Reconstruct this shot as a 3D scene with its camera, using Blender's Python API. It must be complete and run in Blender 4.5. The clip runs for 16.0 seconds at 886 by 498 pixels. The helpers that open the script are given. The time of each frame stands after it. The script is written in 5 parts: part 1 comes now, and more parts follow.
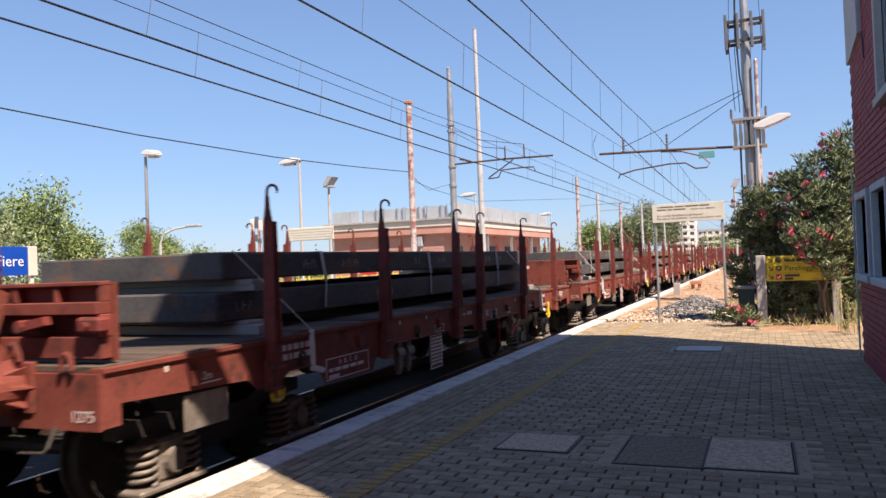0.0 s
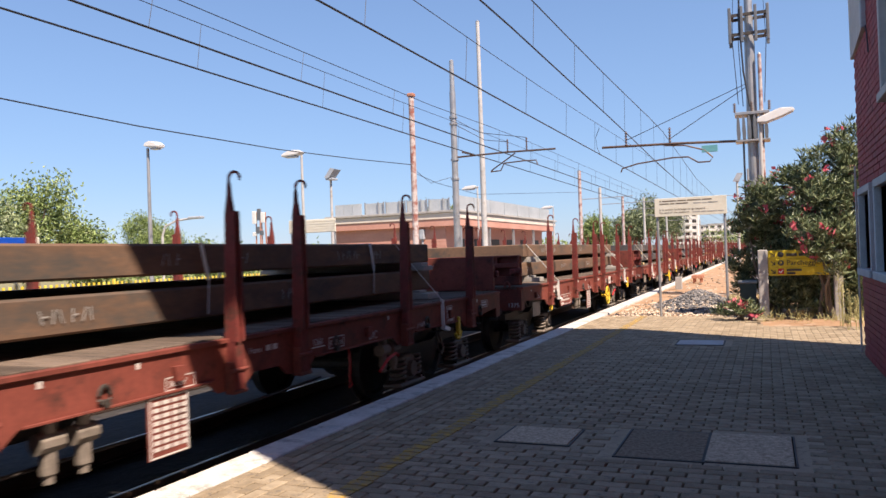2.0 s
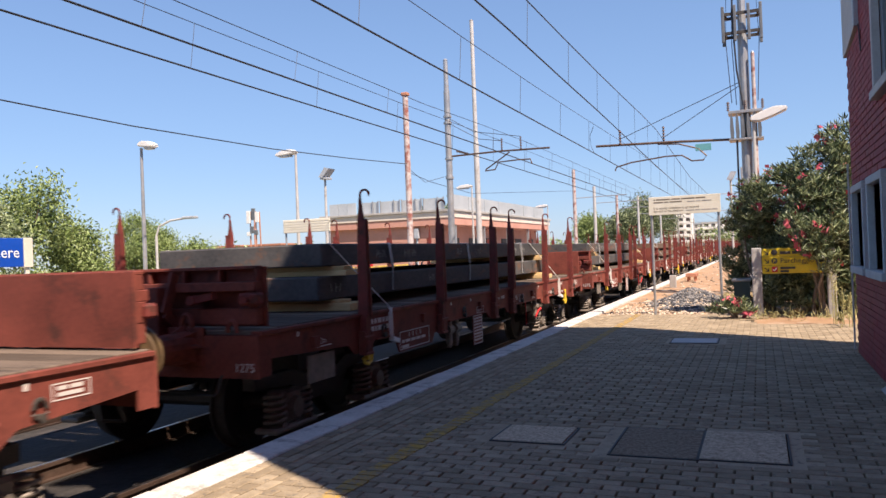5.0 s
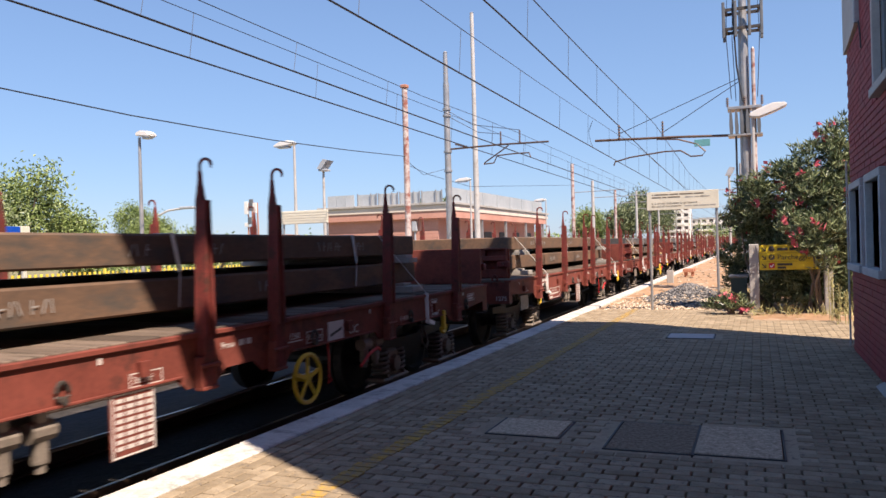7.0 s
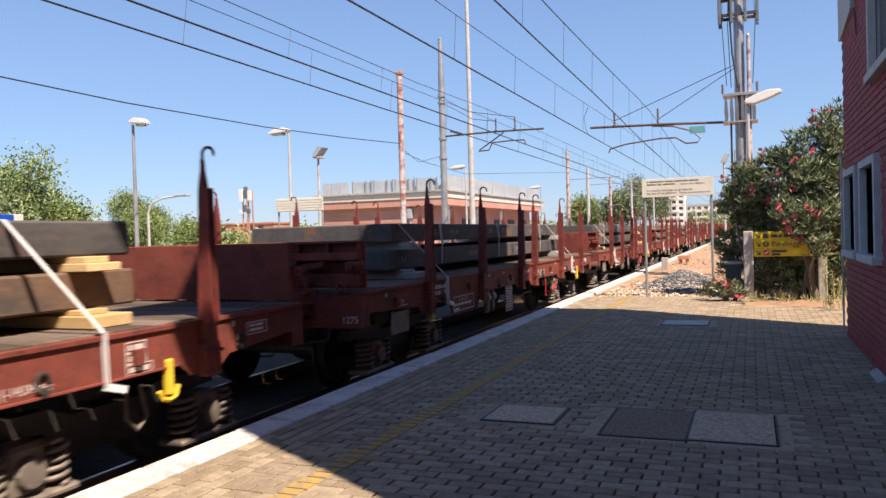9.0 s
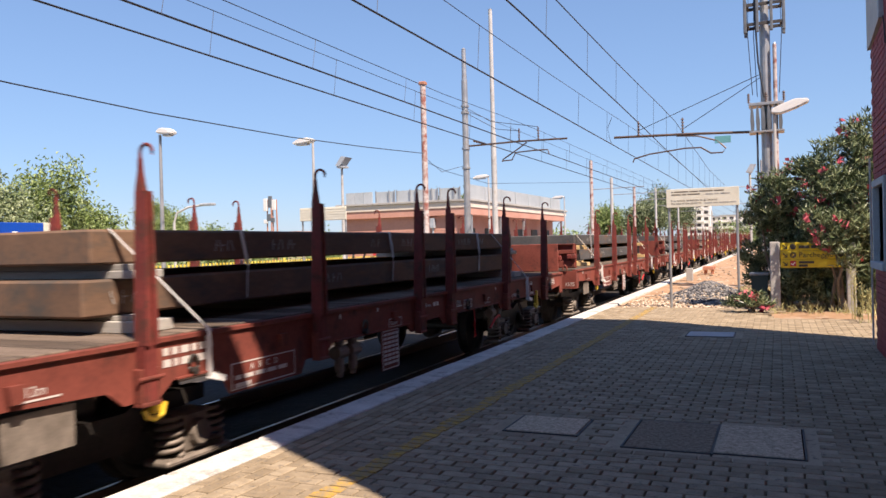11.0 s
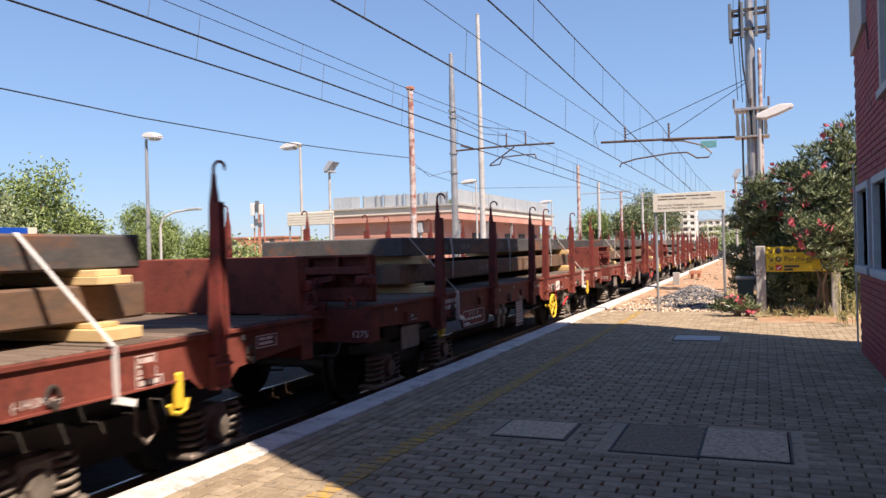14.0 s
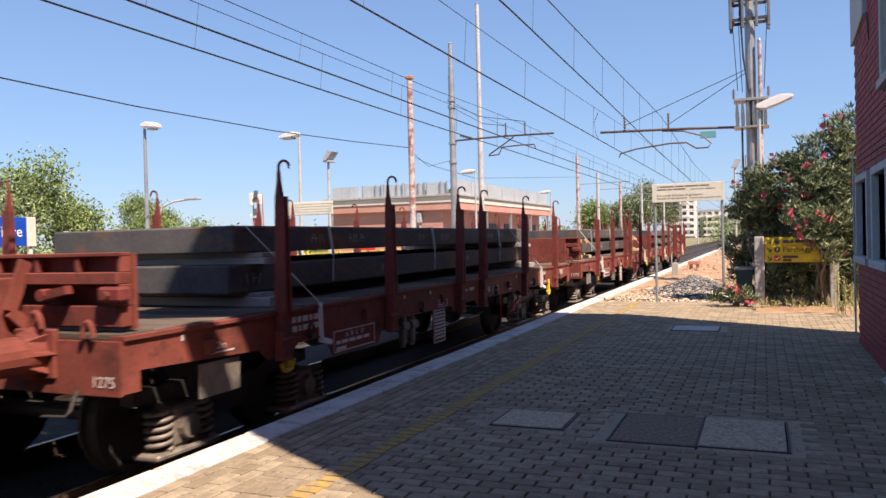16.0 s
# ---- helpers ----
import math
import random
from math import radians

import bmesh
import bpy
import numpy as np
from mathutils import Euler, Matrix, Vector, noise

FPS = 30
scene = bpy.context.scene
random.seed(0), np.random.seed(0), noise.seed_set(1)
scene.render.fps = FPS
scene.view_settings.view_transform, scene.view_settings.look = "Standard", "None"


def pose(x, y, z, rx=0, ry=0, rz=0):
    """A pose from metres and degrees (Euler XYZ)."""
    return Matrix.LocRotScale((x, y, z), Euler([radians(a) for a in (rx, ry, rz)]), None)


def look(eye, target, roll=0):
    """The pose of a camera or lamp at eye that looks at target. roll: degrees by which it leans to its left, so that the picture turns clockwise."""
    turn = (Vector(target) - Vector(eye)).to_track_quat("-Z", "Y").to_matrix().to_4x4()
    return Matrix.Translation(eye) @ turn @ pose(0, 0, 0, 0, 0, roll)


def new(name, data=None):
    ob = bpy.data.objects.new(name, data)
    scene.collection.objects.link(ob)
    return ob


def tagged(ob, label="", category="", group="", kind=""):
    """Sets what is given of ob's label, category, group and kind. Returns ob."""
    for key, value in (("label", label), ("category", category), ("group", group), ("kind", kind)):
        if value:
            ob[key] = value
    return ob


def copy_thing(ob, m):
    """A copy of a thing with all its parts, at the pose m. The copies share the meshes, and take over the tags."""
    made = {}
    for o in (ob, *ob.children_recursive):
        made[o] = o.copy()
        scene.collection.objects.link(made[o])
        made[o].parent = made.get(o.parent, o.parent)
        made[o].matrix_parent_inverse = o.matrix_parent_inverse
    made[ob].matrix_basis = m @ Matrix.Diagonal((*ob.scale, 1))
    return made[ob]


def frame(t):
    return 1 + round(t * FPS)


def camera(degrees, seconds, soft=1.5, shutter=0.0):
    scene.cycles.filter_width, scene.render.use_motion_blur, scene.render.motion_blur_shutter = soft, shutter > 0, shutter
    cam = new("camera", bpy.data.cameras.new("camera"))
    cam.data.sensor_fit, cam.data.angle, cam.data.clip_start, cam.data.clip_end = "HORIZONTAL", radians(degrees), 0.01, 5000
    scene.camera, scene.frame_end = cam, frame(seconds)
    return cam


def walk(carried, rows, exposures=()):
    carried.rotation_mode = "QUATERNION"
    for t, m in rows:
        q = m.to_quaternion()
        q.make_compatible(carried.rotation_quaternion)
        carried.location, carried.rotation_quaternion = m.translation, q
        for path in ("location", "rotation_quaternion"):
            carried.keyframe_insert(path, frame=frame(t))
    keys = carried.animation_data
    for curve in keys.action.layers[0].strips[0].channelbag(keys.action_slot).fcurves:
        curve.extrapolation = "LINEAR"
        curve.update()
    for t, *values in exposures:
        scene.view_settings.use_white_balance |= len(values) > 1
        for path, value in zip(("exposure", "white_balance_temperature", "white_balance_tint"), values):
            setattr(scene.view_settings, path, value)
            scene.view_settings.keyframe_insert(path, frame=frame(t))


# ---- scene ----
from mathutils import Vector as V3

EYE_Z = 1.5          # the platform's paving is z = 0
RAIL_Z = -0.39
TRACK_1 = -5.80      # centre lines of the two tracks
TRACK_2 = -9.60

cam = camera(59.66, 16.0, soft=1.5, shutter=0.08)

# seconds, degrees of turn to the left of the track, of tilt upwards, of lean
AIM = [
    (0.0, 22.509, 1.048, -2.260),
    (0.5, 22.540, 1.051, -2.150),
    (1.0, 22.546, 0.831, -2.058),
    (1.5, 22.543, 0.583, -2.057),
    (2.0, 22.670, 0.531, -1.995),
    (2.5, 22.822, 0.494, -2.009),
    (3.0, 22.705, 0.444, -2.147),
    (3.5, 22.498, 0.447, -2.247),
    (4.0, 22.332, 0.450, -2.256),
    (6.5, 22.165, 0.389, -1.853),
    (7.0, 22.125, -0.078, -1.585),
    (7.5, 22.068, -0.592, -1.580),
    (8.0, 21.974, -0.868, -1.520),
    (8.5, 21.859, -0.999, -1.545),
    (9.0, 21.795, -1.024, -1.675),
    (11.5, 23.638, -0.173, -1.419),
    (12.0, 23.248, -0.242, -1.456),
    (12.5, 22.910, -0.131, -1.492),
    (13.0, 22.769, 0.125, -1.504),
    (13.5, 22.714, 0.178, -1.511),
    (14.0, 22.541, 0.050, -1.531),
    (14.5, 22.424, -0.265, -1.572),
    (15.0, 22.322, -0.641, -1.553),
    (15.5, 22.352, -0.732, -1.504),
    (16.0, 22.486, -0.689, -1.452),
]


def aim(turn, tilt, lean):
    return pose(0, 0, EYE_Z, 90 + tilt, 0, turn) @ pose(0, 0, 0, 0, 0, lean)


walk(cam, [(t, aim(a, b, c)) for t, a, b, c in AIM], [(0.0, 0.97, 6050, 18), (16.0, 0.97, 6050, 18)])

# ---- light ----
SUN_TO = Vector((1.0, -0.61, 1.6)).normalized()   # towards the sun
world = bpy.data.worlds.new("sky")
scene.world = world
world.use_nodes = True
wn = world.node_tree
sky = wn.nodes.new("ShaderNodeTexSky")
sky.sky_type, sky.sun_disc = "NISHITA", False
sky.sun_elevation = math.asin(SUN_TO.z)
sky.sun_rotation = math.atan2(SUN_TO.x, SUN_TO.y)
sky.air_density, sky.dust_density, sky.ozone_density = 1.05, 0.2, 4.3
haze = wn.nodes.new("ShaderNodeMix")     # a thin summer haze evens the sky out
haze.data_type = "RGBA"
updown = wn.nodes.new("ShaderNodeSeparateXYZ")
thin = wn.nodes.new("ShaderNodeMapRange")     # the haze lies low
thin.interpolation_type = "SMOOTHSTEP"
for slot, value in ((1, 0.0), (2, 0.75), (3, 0.52), (4, 0.0)):
    thin.inputs[slot].default_value = value
where = wn.nodes.new("ShaderNodeTexCoord")
wn.links.new(where.outputs["Generated"], updown.inputs[0])
wn.links.new(updown.outputs[2], thin.inputs[0])
wn.links.new(thin.outputs[0], haze.inputs[0])
haze.inputs[7].default_value = (2.4, 3.7, 5.4, 1)
wn.links.new(sky.outputs[0], haze.inputs[6])
wn.links.new(haze.outputs[2], wn.nodes["Background"].inputs[0])
wn.nodes["Background"].inputs[1].default_value = 0.072
sun = new("sun", bpy.data.lights.new("sun", "SUN"))
sun.data.energy, sun.data.angle, sun.data.color = 5.0, radians(0.5), (1.0, 0.83, 0.62)
sun.matrix_world = look((0, 0, 40), Vector((0, 0, 40)) - SUN_TO)


# ---- mesh helpers ----
def bx(bm, x0, x1, y0, y1, z0, z1, bevel=0.0):
    """A box, its edges rounded by bevel."""
    g = bmesh.ops.create_cube(bm, size=1.0)["verts"]
    for v in g:
        v.co = V3((x0 + (v.co.x + 0.5) * (x1 - x0), y0 + (v.co.y + 0.5) * (y1 - y0), z0 + (v.co.z + 0.5) * (z1 - z0)))
    if bevel:
        es = list({e for v in g for e in v.link_edges})
        bmesh.ops.bevel(bm, geom=es, offset=bevel, segments=1, profile=0.7, affect="EDGES")


def rod(bm, a, b, r0, r1=None, n=10, caps=True):
    """A round bar from a to b."""
    a, b = V3(a), V3(b)
    d = b - a
    m = Matrix.Translation((a + b) / 2) @ d.to_track_quat("Z", "Y").to_matrix().to_4x4()
    bmesh.ops.create_cone(bm, cap_ends=caps, segments=n, radius1=r0, radius2=r0 if r1 is None else r1, depth=d.length, matrix=m)


def bar(bm, a, b, w, h):
    """A square bar from a to b, w across and h high."""
    a, b = V3(a), V3(b)
    d = b - a
    m = Matrix.Translation((a + b) / 2) @ d.to_track_quat("Y", "Z").to_matrix().to_4x4() @ Matrix.Diagonal((w, d.length, h, 1))
    bmesh.ops.create_cube(bm, size=1.0, matrix=m)


def tube(bm, pts, r, n=6):
    """A round tube through the points."""
    pts = [V3(p) for p in pts]
    rings = []
    for i, p in enumerate(pts):
        d = (pts[min(i + 1, len(pts) - 1)] - pts[max(i - 1, 0)]).normalized()
        s = d.cross(V3((0, 0, 1)))
        s = s.normalized() if s.length > 1e-3 else V3((1, 0, 0))
        u = s.cross(d)
        rings.append([bm.verts.new(p + r * (math.cos(k * math.tau / n) * s + math.sin(k * math.tau / n) * u)) for k in range(n)])
    for a, b in zip(rings, rings[1:]):
        for k in range(n):
            bm.faces.new((a[k], a[(k + 1) % n], b[(k + 1) % n], b[k]))
    bm.faces.new(rings[0][::-1])
    bm.faces.new(rings[-1])


def prism(bm, outline, axis, a, b):
    """An outline of pairs, pushed along an axis ('x', 'y' or 'z') from a to b."""
    def at(p, c):
        return {"x": (c, p[0], p[1]), "y": (p[0], c, p[1]), "z": (p[0], p[1], c)}[axis]
    lo = [bm.verts.new(at(p, a)) for p in outline]
    hi = [bm.verts.new(at(p, b)) for p in outline]
    n = len(outline)
    for k in range(n):
        bm.faces.new((lo[k], lo[(k + 1) % n], hi[(k + 1) % n], hi[k]))
    bm.faces.new(lo[::-1])
    bm.faces.new(hi)
    bmesh.ops.recalc_face_normals(bm, faces=bm.faces)


def mesh_of(name, bm, material, smooth=False):
    me = bpy.data.meshes.new(name)
    bm.normal_update()
    bm.to_mesh(me)
    bm.free()
    me.materials.append(material)
    if smooth:
        for p in me.polygons:
            p.use_smooth = True
    return me


def part(name, bm, material, parent, label="", at=None, smooth=False):
    ob = new(name, mesh_of(name, bm, material, smooth))
    ob.parent = parent
    if at is not None:
        ob.matrix_basis = at
    return tagged(ob, label=label)


def part_of(name, mesh, parent, at, label=""):
    """A further object on a mesh that is there already."""
    ob = new(name, mesh)
    ob.parent = parent
    ob.matrix_basis = at
    return tagged(ob, label=label)


def thing(name, label, category, at=None, group="", kind=""):
    ob = new(name)
    ob.empty_display_size = 0.2
    if at is not None:
        ob.matrix_basis = at
    return tagged(ob, label, category, group, kind)


def solid(name, bm, material, label="", category="", group="", kind="", smooth=False):
    return tagged(new(name, mesh_of(name, bm, material, smooth)), label, category, group, kind)


# ---- materials ----
def surface(name, low, high, rough=0.7, metal=0.0, scale=6.0, fine=60.0, bump=0.3, spot=None, spots=0.0, piece=0.0, island=0.0, stretch=(1, 1, 1), depth=0.01, sheen=0.5):
    """A painted, stone, wood or metal surface: coarse and fine variation between two colours, stains of a third, and relief."""
    m = bpy.data.materials.new(name)
    m.use_nodes = True
    t = m.node_tree
    bsdf = t.nodes["Principled BSDF"]
    co = t.nodes.new("ShaderNodeTexCoord")
    mp = t.nodes.new("ShaderNodeMapping")
    mp.inputs["Scale"].default_value = stretch
    t.links.new(co.outputs["Object"], mp.inputs[0])
    info = t.nodes.new("ShaderNodeObjectInfo")
    far = t.nodes.new("ShaderNodeVectorMath")
    far.operation = "SCALE"
    far.inputs["Scale"].default_value = 30.0
    rnd = t.nodes.new("ShaderNodeCombineXYZ")
    for i in range(3):
        t.links.new(info.outputs["Random"], rnd.inputs[i])
    t.links.new(rnd.outputs[0], far.inputs[0])
    add = t.nodes.new("ShaderNodeVectorMath")
    t.links.new(mp.outputs[0], add.inputs[0])
    t.links.new(far.outputs[0], add.inputs[1])

    def noisy(sc, detail=5, r=0.6):
        n = t.nodes.new("ShaderNodeTexNoise")
        n.inputs["Scale"].default_value, n.inputs["Detail"].default_value, n.inputs["Roughness"].default_value = sc, detail, r
        t.links.new(add.outputs[0], n.inputs["Vector"])
        return n.outputs["Fac"]

    def math_(op, a, b):
        n = t.nodes.new("ShaderNodeMath")
        n.operation = op
        for i, x in enumerate((a, b)):
            if isinstance(x, (int, float)):
                n.inputs[i].default_value = x
            else:
                t.links.new(x, n.inputs[i])
        return n.outputs[0]

    big, small = noisy(scale), noisy(fine, 3)
    fac = math_("ADD", math_("MULTIPLY", big, 0.65), math_("MULTIPLY", small, 0.35))
    if piece:
        fac = math_("ADD", fac, math_("MULTIPLY", math_("SUBTRACT", info.outputs["Random"], 0.5), piece))
    if island:
        geo = t.nodes.new("ShaderNodeNewGeometry")
        fac = math_("ADD", fac, math_("MULTIPLY", math_("SUBTRACT", geo.outputs["Random Per Island"], 0.5), island))
    ramp = t.nodes.new("ShaderNodeValToRGB")
    ramp.color_ramp.elements[0].position, ramp.color_ramp.elements[1].position = 0.3, 0.7
    ramp.color_ramp.elements[0].color, ramp.color_ramp.elements[1].color = (*low, 1), (*high, 1)
    t.links.new(fac, ramp.inputs[0])
    colour = ramp.outputs[0]
    if spot:
        st = t.nodes.new("ShaderNodeValToRGB")
        st.color_ramp.elements[0].position, st.color_ramp.elements[1].position = 0.62 - 0.25 * spots, 0.72 - 0.15 * spots
        t.links.new(noisy(scale * 1.7, 8, 0.7), st.inputs[0])
        mix = t.nodes.new("ShaderNodeMix")
        mix.data_type = "RGBA"
        t.links.new(st.outputs[0], mix.inputs["Factor"])
        t.links.new(colour, mix.inputs["A"])
        mix.inputs["B"].default_value = (*spot, 1)
        colour = mix.outputs["Result"]
    t.links.new(colour, bsdf.inputs["Base Color"])
    bsdf.inputs["Metallic"].default_value = metal
    bsdf.inputs["Specular IOR Level"].default_value = sheen
    t.links.new(math_("ADD", math_("MULTIPLY", math_("SUBTRACT", big, 0.5), 0.3), rough), bsdf.inputs["Roughness"])
    if bump:
        b = t.nodes.new("ShaderNodeBump")
        b.inputs["Strength"].default_value, b.inputs["Distance"].default_value = bump, depth
        t.links.new(fac, b.inputs["Height"])
        t.links.new(b.outputs[0], bsdf.inputs["Normal"])
    return m


def plain(name, colour, rough=0.5, metal=0.0):
    return surface(name, tuple(c * 0.88 for c in colour), tuple(min(1, c * 1.1) for c in colour), rough, metal, 3, 40, 0.1)


WAGON_RED = surface("wagon_paint", (0.118, 0.036, 0.027), (0.262, 0.073, 0.052), 0.65, 0, 2.2, 30, 0.2, (0.085, 0.036, 0.028), 0.35, sheen=0.15)
STAKE_RED = surface("stake_paint", (0.110, 0.028, 0.024), (0.240, 0.054, 0.044), 0.65, 0, 4, 40, 0.2, (0.09, 0.04, 0.03), 0.5, sheen=0.15)
STEEL = surface("mill_scale_steel", (0.040, 0.042, 0.046), (0.125, 0.118, 0.112), 0.7, 0.0, 1.6, 25, 0.3, (0.19, 0.095, 0.055), 0.30, stretch=(1, 0.35, 1), sheen=0.15)
STEEL_RUST = surface("rusty_slab_steel", (0.10, 0.070, 0.052), (0.22, 0.135, 0.085), 0.75, 0.0, 1.6, 25, 0.3, (0.085, 0.075, 0.065), 0.5, stretch=(1, 0.35, 1), sheen=0.15)
DARK_STEEL = surface("greasy_bogie_steel", (0.030, 0.027, 0.025), (0.085, 0.072, 0.06), 0.6, 0.2, 5, 40, 0.3)
SPRING = surface("dusty_spring_steel", (0.13, 0.11, 0.09), (0.33, 0.28, 0.23), 0.6, 0.3, 8, 60, 0.2)
BUFFER = surface("greased_buffer", (0.09, 0.06, 0.04), (0.26, 0.17, 0.08), 0.5, 0.3, 5, 50, 0.2)
WOOD_DECK = surface("weathered_deck_wood", (0.085, 0.066, 0.052), (0.20, 0.155, 0.12), 0.85, 0, 3, 50, 0.5, (0.05, 0.042, 0.034), 0.4, piece=0.5, stretch=(0.3, 4, 4), sheen=0.1)
TIMBER = surface("sawn_timber", (0.50, 0.34, 0.15), (0.72, 0.54, 0.27), 0.8, 0, 3, 40, 0.3, piece=0.3, stretch=(0.3, 3, 3))
TIMBER_GREY = surface("grey_timber", (0.24, 0.23, 0.21), (0.42, 0.40, 0.36), 0.85, 0, 3, 40, 0.3, piece=0.3, stretch=(0.3, 3, 3))
STRAP = plain("white_strap", (0.78, 0.77, 0.74), 0.6)
YELLOW = surface("yellow_paint", (0.62, 0.40, 0.02), (0.80, 0.55, 0.04), 0.5, 0, 4, 30, 0.1)
MARK = plain("white_marking", (0.62, 0.57, 0.53), 0.7)
RAIL = surface("rail_steel", (0.09, 0.06, 0.045), (0.18, 0.12, 0.09), 0.5, 0.6, 4, 40, 0.2)
RAIL_TOP = surface("polished_rail_head", (0.34, 0.34, 0.35), (0.50, 0.50, 0.51), 0.32, 1.0, 6, 50, 0.05)
# concrete with brown stains, base darkened to stand in for the train's shade
SLEEPER = surface("shade_dark_sleeper", (0.035, 0.030, 0.026), (0.085, 0.073, 0.062), 0.9, 0, 5, 50, 0.4, (0.05, 0.035, 0.028), 0.4)
# ballast colour lowered to hold the shade under the wagons
BALLAST = surface("shade_dark_ballast", (0.022, 0.019, 0.017), (0.068, 0.058, 0.049), 0.95, 0, 4, 14, 0.9, island=0.6, depth=0.05)
EARTH = surface("dry_earth", (0.26, 0.15, 0.075), (0.45, 0.29, 0.165), 0.95, 0, 0.8, 12, 0.8, (0.52, 0.46, 0.38), 0.3, depth=0.06)
FIELD = surface("dry_ground", (0.14, 0.14, 0.06), (0.28, 0.24, 0.13), 0.95, 0, 0.15, 3, 0.6, depth=0.1)
PAVER = surface("concrete_paver", (0.241, 0.191, 0.125), (0.421, 0.344, 0.237), 0.85, 0, 9, 90, 0.5, (0.146, 0.129, 0.107), 0.25, piece=0.30, island=0.30, depth=0.004, sheen=0.15)
PAVER_YELLOW = surface("yellow_worn_paver", (0.300, 0.200, 0.060), (0.54, 0.33, 0.05), 0.8, 0, 9, 80, 0.5, (0.285, 0.225, 0.140), 0.95, piece=0.4, depth=0.004, sheen=0.15)
JOINT = surface("sand_joint", (0.05, 0.042, 0.035), (0.10, 0.088, 0.072), 0.95, 0, 5, 60, 0.5, depth=0.006, sheen=0.1)
KERB = surface("white_kerb_stone", (0.46, 0.43, 0.39), (0.70, 0.67, 0.62), 0.8, 0, 2.5, 40, 0.4, (0.30, 0.28, 0.25), 0.4, depth=0.006, sheen=0.2)
CONCRETE = surface("concrete", (0.30, 0.29, 0.27), (0.46, 0.44, 0.41), 0.9, 0, 2.0, 40, 0.4, (0.2, 0.19, 0.18), 0.3)
COVER = surface("granulated_cover", (0.228, 0.180, 0.123), (0.807, 0.665, 0.475), 0.95, 0, 30, 75, 0.3, depth=0.002, sheen=0.0)
COVER_DARK = surface("worn_granulated_cover", (0.114, 0.091, 0.063), (0.418, 0.342, 0.247), 0.95, 0, 30, 75, 0.3, depth=0.002, sheen=0.0)
FRAME_IRON = surface("cast_iron_frame", (0.04, 0.04, 0.04), (0.09, 0.085, 0.08), 0.6, 0.5, 6, 60, 0.3)
RED_BRICK = surface("painted_red_brick", (0.21, 0.027, 0.033), (0.34, 0.048, 0.055), 0.75, 0, 2.0, 45, 0.4, piece=0.10, island=0.12, depth=0.004)
RED_JOINT = surface("painted_red_joint", (0.22, 0.030, 0.038), (0.33, 0.050, 0.058), 0.8, 0, 3, 60, 0.4)
PINK_BRICK = surface("pink_brick", (0.42, 0.20, 0.15), (0.56, 0.30, 0.23), 0.85, 0, 0.6, 8, 0.3, island=0.25)
STONE = surface("grey_stone_trim", (0.38, 0.37, 0.36), (0.55, 0.54, 0.52), 0.8, 0, 4, 50, 0.3)
GALV = surface("galvanised_steel", (0.28, 0.29, 0.30), (0.44, 0.45, 0.46), 0.45, 0.5, 3, 40, 0.15, (0.36, 0.33, 0.30), 0.3)
WHITE_POLE = surface("weathered_white_pole", (0.36, 0.36, 0.35), (0.54, 0.53, 0.51), 0.6, 0, 2, 30, 0.2, (0.34, 0.30, 0.26), 0.3)
RUST_POLE = surface("flaking_red_white_pole", (0.42, 0.36, 0.34), (0.58, 0.53, 0.50), 0.7, 0, 2.2, 20, 0.3, (0.26, 0.085, 0.06), 0.7)
WIRE = surface("dark_copper_wire", (0.035, 0.038, 0.045), (0.07, 0.072, 0.08), 0.5, 0.6, 5, 30, 0.0)
CREAM = surface("cream_sign_board", (0.60, 0.57, 0.46), (0.74, 0.71, 0.60), 0.6, 0, 3, 30, 0.1)

# ---- ground, tracks, platforms ----
bm = bmesh.new()
bx(bm, -1500, 1500, -300, 3000, -1.2, -0.62)
solid("ground", bm, FIELD, "dry grassy ground reaching to the horizon", "ground", kind="structure")

# track bed, its near-black colour carrying the wagons' shade
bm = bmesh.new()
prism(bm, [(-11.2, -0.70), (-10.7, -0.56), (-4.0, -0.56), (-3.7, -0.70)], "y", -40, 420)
solid("track_bed", bm, BALLAST, "stone ballast under two tracks, coloured near black for the shade below wagons", "ballast", kind="structure")


def rails(centre, name):
    for side in (-0.7525, 0.7525):
        x = centre + side
        r = thing(name, "worn steel rail with a polished running surface", "rail", pose(x, 0, 0), "rails", "structure")
        b = bmesh.new()
        bx(b, -0.075, 0.075, -40, 420, RAIL_Z - 0.172, RAIL_Z - 0.155)
        bx(b, -0.010, 0.010, -40, 420, RAIL_Z - 0.155, RAIL_Z - 0.04)
        bx(b, -0.034, 0.034, -40, 420, RAIL_Z - 0.04, RAIL_Z - 0.006)
        part("web", b, RAIL, r)
        b = bmesh.new()
        bx(b, -0.016, 0.016, -40, 420, RAIL_Z - 0.006, RAIL_Z, 0)
        part("running_surface", b, RAIL_TOP, r, "bright polished running surface")


rails(TRACK_1, "rail")
rails(TRACK_2, "rail")

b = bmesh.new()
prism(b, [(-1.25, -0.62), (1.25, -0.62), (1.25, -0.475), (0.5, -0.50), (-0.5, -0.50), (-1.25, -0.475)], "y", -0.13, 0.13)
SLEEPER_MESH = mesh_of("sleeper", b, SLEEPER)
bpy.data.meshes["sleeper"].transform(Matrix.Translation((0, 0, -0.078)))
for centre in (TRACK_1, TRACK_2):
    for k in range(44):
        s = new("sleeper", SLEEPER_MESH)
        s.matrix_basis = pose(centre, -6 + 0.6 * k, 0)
        tagged(s, "concrete sleeper in the ballast, coloured dark for the train's shade", "sleeper", "sleepers")

